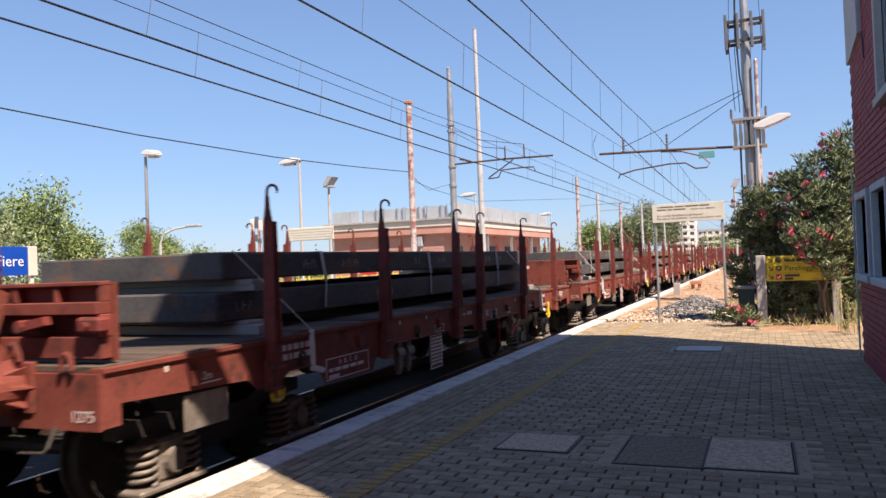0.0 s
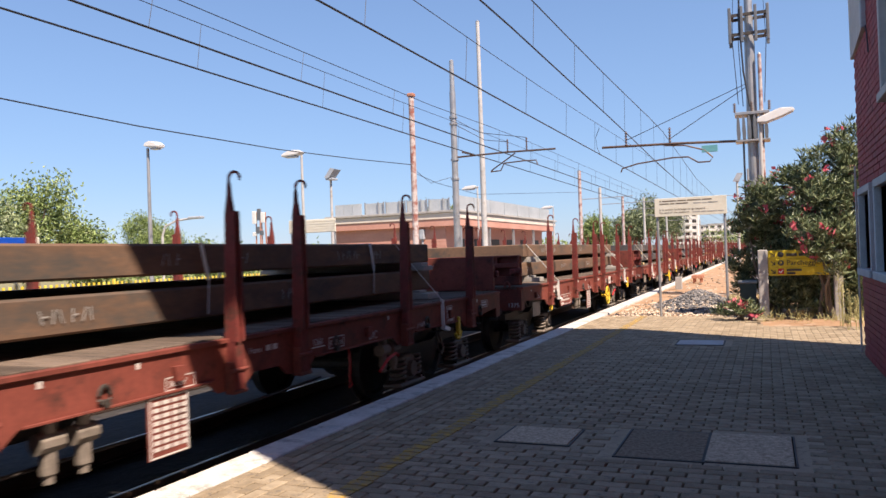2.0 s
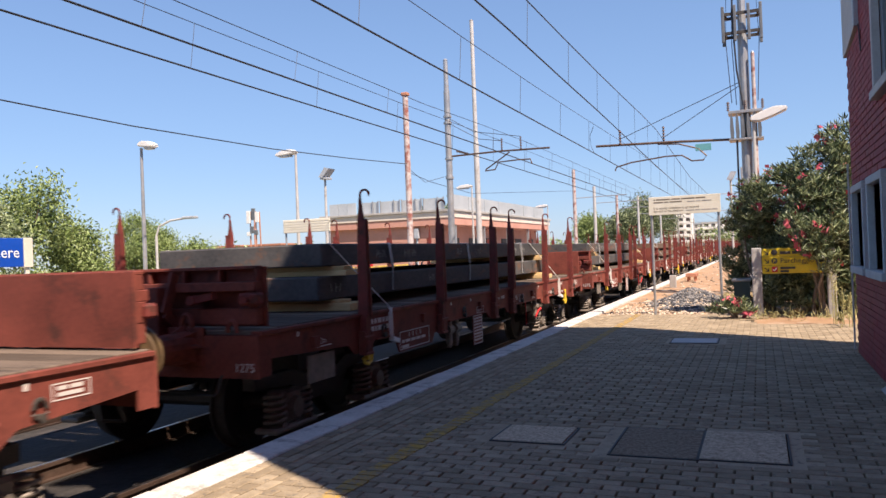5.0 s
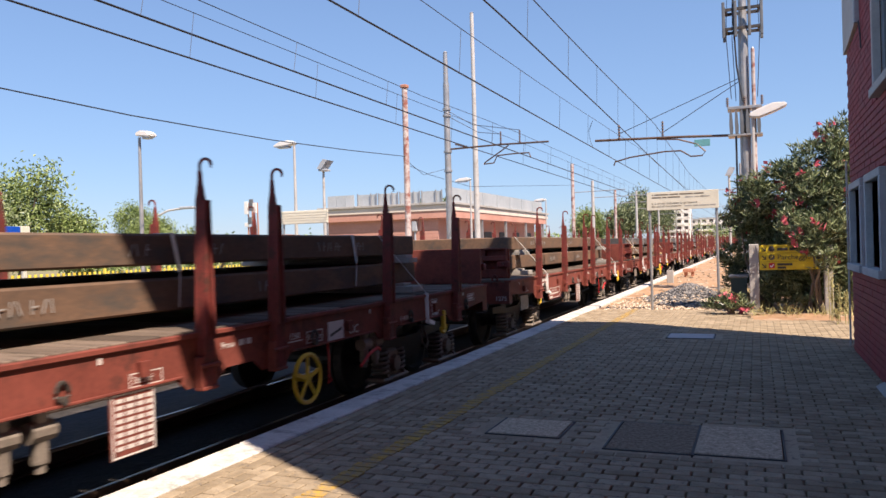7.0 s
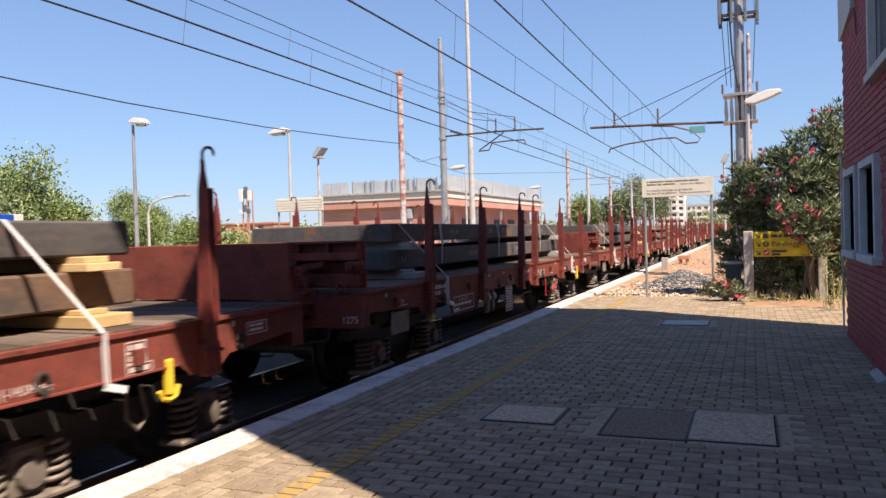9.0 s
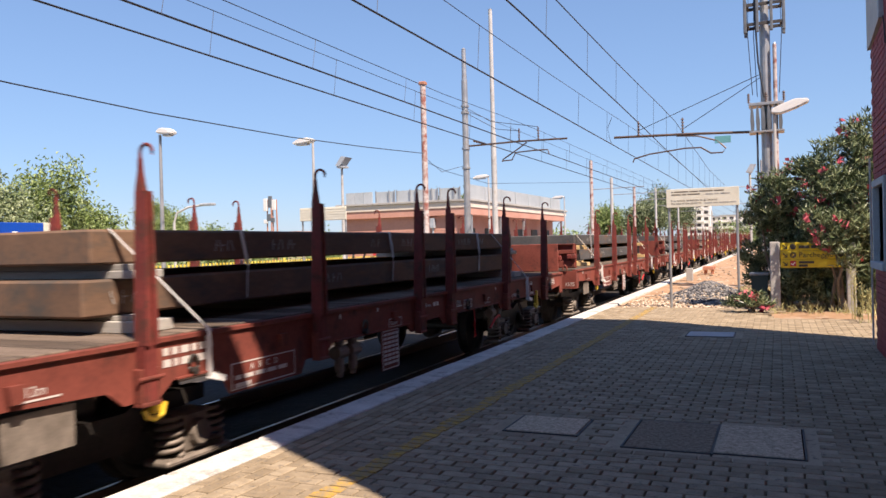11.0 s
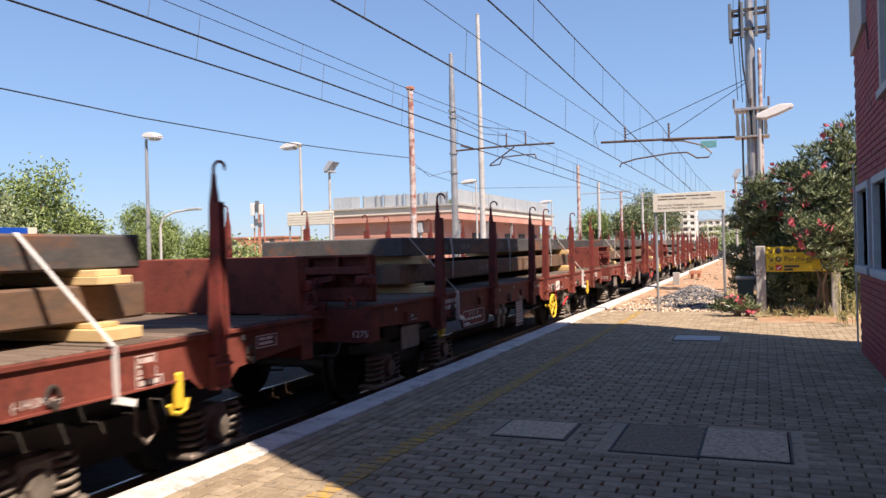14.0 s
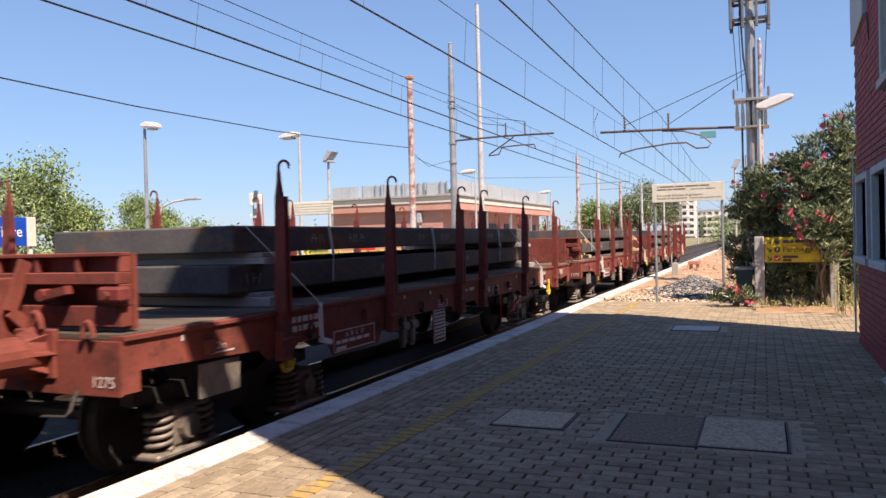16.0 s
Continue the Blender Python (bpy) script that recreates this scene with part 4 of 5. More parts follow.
for x0, x1, y0, y1, tone in COVERS:
    c = thing("manhole_cover", {"small": "small concrete inspection cover in a dark frame, set in paving", "dark": "dark granulated inspection cover set in paving", "pale": "pale granulated inspection cover set in paving",
                                "light": "light concrete inspection cover near the paving's end"}[tone], "manhole cover", group="inspection covers")
    b = bmesh.new()
    bx(b, x0, x1, y0, y1, -0.05, 0.004 if tone == "dark" else 0.007, 0.004)
    part("plate", b, {"light": STONE, "pale": COVER, "small": COVER}.get(tone, COVER_DARK), c)
    b = bmesh.new()
    ml, mr_ = (0.27, 0.30) if tone != "small" else (0.30, 0.115)
    for q in ((x0 - ml, x0 - 0.022, y0 - 0.17, y1 + 0.17), (x1 + 0.022, x1 + mr_, y0 - 0.17, y1 + 0.17), (x0 - 0.022, x1 + 0.022, y0 - 0.17, y0 - 0.022), (x0 - 0.022, x1 + 0.022, y1 + 0.022, y1 + 0.17)):
        if (tone == "dark" and q[0] > x1) or (tone == "pale" and q[1] < x0):
            continue
        if tone in ("dark", "pale") and (q[0] < -0.46 < q[1]):
            q = (q[0], min(q[1], -0.468), q[2], q[3]) if tone == "dark" else (max(q[0], -0.452), q[1], q[2], q[3])
        if q[1] - q[0] > 0.004:
            bx(b, *q, -0.052, -0.008)
    part("mortar_bed", b, PAVER, c)
    for q in ((x0 - 0.022, x0 - 0.008, y0 - 0.022, y1 + 0.022), (x1 + 0.008, x1 + 0.022, y0 - 0.022, y1 + 0.022), (x0 - 0.008, x1 + 0.008, y0 - 0.022, y0 - 0.008), (x0 - 0.008, x1 + 0.008, y1 + 0.008, y1 + 0.022)):
        b = bmesh.new()
        bx(b, *q, -0.05, 0.001)
        part("rim", b, FRAME_IRON, c)

# edge of earth beside the paving's end
b = bmesh.new()
bx(b, -0.15, 5.5, 15.38, PAVE_END + 0.05, -0.06, -0.035)
solid("planting_bed", b, EARTH, "dry earth bed at the foot of the shrubs", "ground", kind="structure")

# ---- gravel heap and stones past the paving ----
def stone_heap(name, n, place, size, material, label, seed):
    """Many small broken stones laid over a form."""
    rnd = np.random.RandomState(seed)
    base = np.array([(1, 0, 0), (-1, 0, 0), (0, 1, 0), (0, -1, 0), (0, 0, 1), (0, 0, -1)], float)
    tri = [(0, 2, 4), (2, 1, 4), (1, 3, 4), (3, 0, 4), (2, 0, 5), (1, 2, 5), (3, 1, 5), (0, 3, 5)]
    vs, fs = [], []
    for i in range(n):
        x, y, z = place(rnd)
        s = size * rnd.uniform(0.5, 1.4) * rnd.uniform(0.6, 1.3, (6, 3))
        a = rnd.uniform(0, math.tau)
        q = base * s
        q = np.stack([q[:, 0] * math.cos(a) - q[:, 1] * math.sin(a), q[:, 0] * math.sin(a) + q[:, 1] * math.cos(a), q[:, 2] * 0.7], 1) + (x, y, z)
        k = len(vs)
        vs += q.tolist()
        fs += [(k + t0, k + t1, k + t2) for t0, t1, t2 in tri]
    return tagged(new(name, join_mesh(name, vs, fs, material)), label, "gravel", kind="stuff")


def heap_z(x, y):
    return 0.36 * math.exp(-((x + 1.75) / 0.62) ** 2 - ((y - 22.0) / 1.4) ** 2)


bm = bmesh.new()
g = [[bm.verts.new((-3.4 + i * 0.14, 18.3 + j * 0.3, -0.05 + heap_z(-3.4 + i * 0.14, 18.3 + j * 0.3))) for i in range(24)] for j in range(28)]
for a, c in zip(g, g[1:]):
    for i in range(23):
        bm.faces.new((a[i], a[i + 1], c[i + 1], c[i]))
solid("dark_mound", bm, DARK_GRAVEL, "heap of dark gravel on the bare earth", "gravel", smooth=True)


def on_heap(r):
    x, y = r.normal(-1.75, 0.42), r.normal(21.8, 1.1)
    return x, max(18.4, y), -0.03 + heap_z(x, y)


def on_earth(r):
    x, y = r.uniform(-3.4, -0.6), 17.9 + abs(r.normal(0, 2.2))
    return x, y, -0.035 + heap_z(x, y)


def far_earth(r):
    x, y = r.uniform(-3.3, 0.2), r.uniform(24, 60)
    return x, y, -0.03


stone_heap("heap_stones", 1100, on_heap, 0.045, DARK_GRAVEL, "dark loose stones on a gravel heap", 3)
stone_heap("pale_stones", 1000, on_earth, 0.040, STONES, "pale and grey loose stones on ochre earth", 4)
stone_heap("scattered_rubble", 170, far_earth, 0.07, STONES, "scattered pale rubble along the track", 5)
b = bmesh.new()
bx(b, -3.15, -2.92, 29.8, 30.05, -0.05, 0.42, 0.01)
solid("marker_post", b, CONCRETE, "squat grey concrete marker post by the track", "post")
for y in (34.8, 35.6):
    b = bmesh.new()
    bx(b, -3.0, -2.55, y, y + 0.3, 0.16, 0.30, 0.01)
    bx(b, -2.95, -2.88, y + 0.1, y + 0.2, -0.05, 0.16)
    bx(b, -2.67, -2.60, y + 0.1, y + 0.2, -0.05, 0.16)
    solid("junction_box", b, ROOF_TILE, "low rusty trackside junction box on feet", "junction box", group="junction boxes")


# ---- notice board, direction sign, pillars, bin ----
def notice(x0, x1, y, z0, z1, back, label):
    s = thing("notice_board", label, "sign", group="end of platform notices")
    b = bmesh.new()
    bx(b, x0, x1, y - 0.015, y + 0.015, z0, z1, 0.004)
    board = part("board", b, CREAM, s)
    for x in (x0 + 0.05, x1 - 0.05):
        b = bmesh.new()
        rod(b, (x, y + 0.045, -0.06), (x, y + 0.045, z1 - 0.03), 0.028, n=10)
        part("post", b, GALV, s, "grey galvanised post")
    for z in (z0 + 0.06, z1 - 0.06):
        b = bmesh.new()
        bx(b, x0 + 0.02, x1 - 0.02, y + 0.016, y + 0.034, z - 0.015, z + 0.015)
        part("brace", b, GALV, s)
    return s, board


sign, board = notice(-2.24, -0.74, 17.60, 2.20, 2.60, False, "cream notice board on two posts at the paving's end")
bars("notice_writing", board, [[0.03, 0.30, 0.18, 0.28, 0.20], [0.20, 0.09, 0.26]], pose(-2.13, 17.583, 2.525, 90, 0, 0), NOTICE_INK, 0.025, 0.024, 0.036)
for z, words in ((2.325, ("It", "is", "strictly", "forbidden", "to", "go", "beyond")), (2.262, ("the", "end", "of", "the", "platform"))):
    x = -2.14
    for word in words:
        o = letters("notice_word", word, 0.066, NOTICE_INK, board, pose(x, 17.583, z, 90, 0, 0))
        x += max(v.co.x for v in o.data.vertices) + 0.022
bars("notice_small", board, [[0.16, 0.10, 0.20, 0.12]], pose(-1.44, 17.583, 2.268, 90, 0, 0), CONCRETE, 0.02, 0.02, 0.02)
bars("notice_small", board, [[0.16, 0.10, 0.20]], pose(-1.42, 17.583, 2.46, 90, 0, 0), CONCRETE, 0.02, 0.02, 0.02)
far_sign, far_board = notice(-12.75, -11.2, 19.0, 2.30, 2.68, True, "ribbed cream notice board on the far platform")
for k in range(5):
    b = bmesh.new()
    bx(b, -12.74, -11.21, 18.972, 18.985, 2.32 + k * 0.073, 2.325 + k * 0.073 + 0.045, 0.003)
    part("rib", b, CREAM, far_board)

for x, w, h in ((-0.07, 0.19, 1.40), (1.31, 0.16, 1.35)):
    b = bmesh.new()
    bx(b, x - w / 2, x + w / 2, 17.18, 17.36, -0.06, h, 0.012)
    solid("concrete_pillar", b, CONCRETE, "square grey concrete pillar beside the shrubs", "pillar", group="sign pillars")
way = thing("direction_sign", "yellow direction sign with three lines, between concrete pillars", "sign")
for k in range(3):
    z = 0.865 + k * 0.172
    b = bmesh.new()
    bx(b, 0.035, 1.225, 17.22, 17.25, z, z + 0.168, 0.004)
    pl_ = part("panel", b, YELLOW_SIGN, way)
    b = bmesh.new()
    bar(b, (0.085, 17.216, z + 0.12), (0.155, 17.216, z + 0.05), 0.004, 0.018)
    bx(b, 0.095, 0.165, 17.214, 17.218, z + 0.038, z + 0.054)
    bx(b, 0.149, 0.165, 17.214, 17.218, z + 0.054, z + 0.108)
    part("arrow", b, BLACK_INK, pl_)
    b = bmesh.new()
    if k == 0:
        bx(b, 0.215, 0.325, 17.213, 17.218, z + 0.03, z + 0.14)
        part("pictogram", b, plain_red, pl_, "red square pictogram")
        b = bmesh.new()
        bar(b, (0.235, 17.211, z + 0.085), (0.262, 17.211, z + 0.055), 0.004, 0.018)
        bar(b, (0.262, 17.211, z + 0.055), (0.305, 17.211, z + 0.115), 0.004, 0.018)
        part("tick", b, WHITE_INK, pl_)
    else:
        rod(b, (0.27, 17.217, z + 0.085), (0.27, 17.213, z + 0.085), 0.058, n=24)
        part("pictogram", b, BLACK_INK, pl_, "round black pictogram")
letters("sign_letter", "P", 0.10, YELLOW_SIGN, way, pose(0.240, 17.210, 0.865 + 0.172 + 0.050, 90, 0, 0))
letters("sign_word", "Parcheggio", 0.145, BLACK_INK, way, pose(0.375, 17.214, 0.865 + 0.172 + 0.038, 90, 0, 0))
b = bmesh.new()
rod(b, (1.13, 17.217, 1.122), (1.13, 17.213, 1.122), 0.055, n=20)
part("pictogram", b, BLACK_INK, way)
bars("sign_bar", way, [[0.20, 0.18]], pose(0.375, 17.216, 0.865 + 0.390, 90, 0, 0), BLACK_INK, 0.03, 0.06, 0)
bars("sign_bar", way, [[0.28], [0.16]], pose(0.375, 17.216, 0.865 + 0.085, 90, 0, 0), BLACK_INK, 0.03, 0.045, 0.02)
b = bmesh.new()
prism(b, [(-0.54, -0.05), (-0.25, -0.05), (-0.22, 0.66), (-0.57, 0.66)], "y", 18.3, 18.65)
bn = solid("litter_bin", b, GREEN_BIN, "dark green litter bin with a pale rim", "bin")
b = bmesh.new()
bx(b, -0.60, -0.19, 18.27, 18.68, 0.66, 0.73, 0.02)
o = part("rim", b, GALV, bn, "pale grey rim")


# ---- plants ----
def leaf_mesh(name, centres, per, length, width, spread, material, seed, up=0.3, whorl=False):
    """Many single leaves, folded along their midribs, round the given twig ends."""
    rnd = np.random.RandomState(seed)
    c = np.repeat(np.array(centres, float), per, axis=0)
    n = len(c)
    d = rnd.normal(0, 1, (n, 3))
    d[:, 2] = np.abs(d[:, 2]) * 0.8 + up if whorl else d[:, 2] + up
    d /= np.linalg.norm(d, axis=1, keepdims=True)
    s = np.cross(d, rnd.normal(0, 1, (n, 3)))
    s /= np.linalg.norm(s, axis=1, keepdims=True) + 1e-6
    u = np.cross(d, s)
    o = c + rnd.normal(0, spread * (0.25 if whorl else 1.0), (n, 3))
    ln = length * rnd.uniform(0.7, 1.25, (n, 1))
    w = width * rnd.uniform(0.8, 1.2, (n, 1))
    mid = o + d * ln * 0.5 + u * w * 0.25
    vs = np.stack([o, mid + s * w / 2, o + d * ln - u * w * 0.4, mid - s * w / 2], 1).reshape(-1, 3)
    k = np.arange(n)[:, None] * 4
    fs = np.concatenate([k + [0, 1, 2], k + [0, 2, 3]])
    return join_mesh(name, vs.tolist(), fs.tolist(), material)


def blob_points(rnd, balls, n, shell=0.75):
    """Points near the skins of a set of balls (x, y, z, radius)."""
    q = np.array([b[:4] for b in balls], float)
    w = q[:, 3] ** 2
    i = rnd.choice(len(q), n, p=w / w.sum())
    d = rnd.normal(0, 1, (n, 3))
    d /= np.linalg.norm(d, axis=1, keepdims=True)
    r = q[i, 3] * (shell + (1 - shell) * rnd.uniform(0, 1, n)) * rnd.uniform(0.85, 1.12, n)
    return list(q[i, :3] + d * r[:, None])


def shrub_stems(name, base, tips, material, parent, r0, seed):
    rnd = np.random.RandomState(seed)
    for tip in tips:
        b = bmesh.new()
        base_p = V3(base) + V3((rnd.uniform(-0.15, 0.15), rnd.uniform(-0.15, 0.15), 0))
        mid = base_p.lerp(V3(tip), 0.5) + V3((rnd.uniform(-0.1, 0.1), rnd.uniform(-0.1, 0.1), 0.1))
        rod(b, base_p, mid, r0, r0 * 0.65, 7)
        rod(b, mid, V3(tip), r0 * 0.65, r0 * 0.2, 6)
        part(name, b, material, parent)


def oleander(balls, base, n, seed, label, flowers):
    rnd = np.random.RandomState(seed)
    s = thing("oleander_shrub", label, "shrub", group="oleanders")
    pts = blob_points(rnd, balls, n, 0.55)
    pts = [p for p in pts if p[2] > 0.1]
    o = new("foliage", leaf_mesh("foliage", pts, 11, 0.17, 0.030, 0.08, LEAF, seed, 0.25, True))
    o.parent = s
    tips = [q[:3] for q in balls]
    shrub_stems("stem", base, tips, BARK, s, 0.045, seed)
    vs, fs = [], []
    heads = blob_points(rnd, [q for q in balls if q[2] > 1.2] or balls, flowers, 1.0)
    for h in heads:
        h = np.array(h) + (0, -0.03, 0.06)
        for k in range(8):
            c = h + rnd.normal(0, 0.040, 3)
            a, e = rnd.normal(0, 0.020, 3), rnd.normal(0, 0.020, 3)
            m = len(vs)
            vs += [c - a - e, c + a - e, c + a + e, c - a + e]
            fs.append((m, m + 1, m + 2, m + 3))
    o = new("blossom", join_mesh("blossom", np.array(vs).tolist(), fs, FLOWER))
    o.parent = s
    tagged(o, "crimson flower clusters")
    return s


oleander([(0.0, 18.4, 2.25, 0.62), (-0.35, 18.5, 1.95, 0.42), (0.45, 18.3, 2.5, 0.66), (-0.5, 18.9, 1.1, 0.35), (-0.45, 18.8, 0.6, 0.3), (0.25, 18.9, 1.4, 0.7)], (0.1, 18.7, -0.05), 900, 11, "dense dark oleander with crimson flowers, over a direction sign", 34)
oleander([(1.25, 18.0, 2.9, 0.72), (1.75, 18.2, 3.35, 0.62), (1.0, 17.7, 2.2, 0.66), (1.7, 17.8, 2.2, 0.75), (2.2, 18.2, 2.7, 0.8), (1.55, 17.9, 1.3, 0.6)], (1.5, 18.2, -0.05), 1500, 12, "tall oleander with crimson flowers, beside the red wall", 55)
oleander([(0.95, 16.95, 1.45, 0.36), (0.65, 17.0, 1.75, 0.34), (1.2, 16.95, 1.05, 0.30), (1.25, 17.0, 1.75, 0.36)], (1.1, 17.6, -0.05), 170, 13, "overhanging oleander branch with a few flowers, before a yellow sign", 10)
oleander([(-0.62, 16.6, 0.14, 0.20), (-0.35, 16.7, 0.16, 0.22), (-0.85, 16.9, 0.12, 0.16)], (-0.5, 16.7, -0.05), 70, 14, "low flowering oleander shoot at the pavement's edge", 9)
# shade behind the sign
oleander([(0.4, 19.4, 0.8, 0.8), (1.2, 19.3, 0.8, 0.8), (2.0, 19.2, 1.2, 0.9), (2.9, 18.9, 1.6, 1.1), (0.4, 18.5, 0.55, 0.45), (0.95, 18.4, 0.6, 0.5), (1.5, 18.4, 0.5, 0.45), (2.1, 18.3, 0.7, 0.6), (0.6, 20.2, 1.4, 0.9), (1.6, 20.2, 1.4, 1.0), (0.4, 17.95, 0.4, 0.42), (0.95, 17.9, 0.45, 0.45), (1.5, 17.9, 0.4, 0.42), (0.6, 18.1, 1.05, 0.5), (1.3, 18.1, 1.05, 0.55), (1.9, 17.9, 0.5, 0.5)], (1.2, 19.4, -0.05), 3400, 15, "dark dense oleander thicket behind a yellow sign", 4)


def weeds(x, y, h, seed):
    rnd = np.random.RandomState(seed)
    w = thing("dry_weed", "tall dry weed with straw-coloured seed stalks", "weed", group="dry weeds")
    for k in range(4):
        b = bmesh.new()
        hh = h * rnd.uniform(0.6, 1.0)
        dx, dy = rnd.normal(0, 0.05, 2)
        ox, oy = rnd.normal(0, 0.06, 2)
        tube(b, [(x + ox, y + oy, -0.05), (x + ox + dx * 0.5, y + oy + dy, hh * 0.5), (x + ox + dx, y + oy + dy * 1.5, hh)], 0.006, 4)
        part("stalk", b, STRAW, w)
        tops = [(x + ox + dx * f, y + oy + dy * (0.5 + f), hh * f) for f in np.linspace(0.45, 1.0, 8)]
        o = new("seed_head", leaf_mesh("seed_head", tops, 7, 0.05, 0.014, 0.012, STRAW, seed * 7 + k, 0.5))
        o.parent = w


for k, (x, y, h) in enumerate(((1.22, 15.6, 0.95), (1.40, 15.3, 0.75), (1.52, 15.6, 0.55), (1.30, 14.9, 0.35))):
    weeds(x, y, h, 40 + k)
rnd = np.random.RandomState(77)
tufts = [(rnd.uniform(-0.1, 2.2), rnd.uniform(16.2, 18.2), 0.0) for k in range(45)] + [(rnd.uniform(-1.0, 0.3), rnd.uniform(18, 24), 0.0) for k in range(120)] + [(rnd.uniform(-0.6, 6), rnd.uniform(22, 60), 0.0) for k in range(300)]
tagged(new("grass_tufts", leaf_mesh("grass_tufts", tufts, 14, 0.16, 0.012, 0.05, STRAW, 78, 1.0)), "sparse dry grass on bare earth", "grass", kind="stuff")


def tree(x, y, h, r, seed, material, label, leaf=0.16, n=900, lean=0.0, sparse=0.6):
    """A tapered trunk that forks into limbs, and a crown of single leaves."""
    rnd = np.random.RandomState(seed)
    t = thing("tree", label, "tree", group="trees")
    b = bmesh.new()
    rod(b, (x, y, -0.65), (x + lean, y, h * 0.45), 0.035 * h, 0.02 * h, 9)
    trunk = part("trunk", b, BARK, t)
    balls = []
    for k in range(9):
        a, e = rnd.uniform(0, math.tau), rnd.uniform(0.15, 1.0)
        q = V3((x + lean + r * 0.62 * math.cos(a) * (1.1 - 0.6 * e), y + r * 0.62 * math.sin(a) * (1.1 - 0.6 * e), h * (0.38 + 0.5 * e)))
        b = bmesh.new()
        rod(b, (x + lean * 0.8, y, h * 0.36), q, 0.012 * h, 0.003 * h, 6)
        part("limb", b, BARK, trunk)
        balls.append((*q, r * rnd.uniform(0.28, 0.5)))
    pts = blob_points(rnd, balls, n, sparse)
    o = new("crown", leaf_mesh("crown", pts, 12, leaf, leaf * 0.42, leaf * 1.3, material, seed, 0.1))
    o.parent = t
    return t


tree(-23.0, 15.9, 4.4, 2.4, 21, LEAF_GREY, "airy grey-green tree behind the far platform", 0.17, 620, 0, 0.75)
tree(-23.0, 18.8, 4.7, 2.0, 22, LEAF_LIGHT, "bushy light-green tree behind the far platform", 0.16, 560, 0, 0.75)
tree(-24.0, 21.6, 3.0, 1.3, 28, LEAF_LIGHT, "small light-green tree behind the far platform", 0.18, 500)
tree(-44.8, 47.5, 5.0, 2.9, 23, LEAF_LIGHT, "round green tree in the distance", 0.20, 1900)
tree(-42, 50.5, 2.9, 1.8, 29, LEAF_LIGHT, "low light-green tree in the distance", 0.26, 500)
tree(-31, 74, 6.6, 2.6, 24, LEAF, "dark tree behind the pink brick building", 0.30, 500)
tree(-14.0, 96, 6.4, 3.0, 25, LEAF, "tall dark green tree beside the line", 0.34, 900)
tree(-20.0, 100, 5.4, 2.6, 26, LEAF_LIGHT, "light-green tree beside the line", 0.34, 800)
tree(-16, 128, 9.0, 5.0, 27, LEAF, "dark green tree beside the line", 0.38, 700)

rnd = np.random.RandomState(5)
balls = []
for k in range(150):
    f = k / 149
    px, py_ = (-150 + 120 * f, 95 + 25 * f) if k % 3 else (-70 + 52 * f, 70 + 100 * f)
    balls.append((px + rnd.uniform(-3, 3), py_ + rnd.uniform(-5, 5), rnd.uniform(0.0, 1.2), rnd.uniform(1.5, 2.6)))
for k in range(40):
    balls.append((rnd.uniform(-14, 30), rnd.uniform(180, 260), rnd.uniform(0.5, 3.5), rnd.uniform(2.5, 5)))
pts = blob_points(rnd, balls, 5200, 0.8)
tagged(new("hedge_belt", leaf_mesh("hedge_belt", pts, 9, 0.55, 0.26, 0.6, LEAF_LIGHT, 6, 0.1)), "belt of light-green hedges and trees in the distance", "hedge", kind="stuff")

# ---- the far side: platform sign, lamps, fence, buildings ----
ns = thing("station_sign", "blue station name sign with white letters on two posts", "sign")
b = bmesh.new()
bx(b, -11.54, -11.46, 6.55, 9.36, 1.575, 2.055, 0.006)
nb = part("board", b, BLUE_SIGN, ns, "blue enamel board")
b = bmesh.new()
bx(b, -11.56, -11.44, 9.362, 9.53, 1.56, 2.06, 0.008)
part("end_cap", b, CREAM, ns, "cream end cap")
for y in (6.7, 9.44):
    b = bmesh.new()
    bx(b, -11.53, -11.47, y - 0.03, y + 0.03, 0, 1.575)
    part("post", b, CREAM, ns)
letters("station_name", "Fiere", 0.26, WHITE_INK, nb, pose(-11.455, 9.28, 1.73, 90, 0, 90), "RIGHT")
letters("station_name", "Bologna", 0.26, WHITE_INK, nb, pose(-11.455, 8.56, 1.73, 90, 0, 90), "RIGHT")


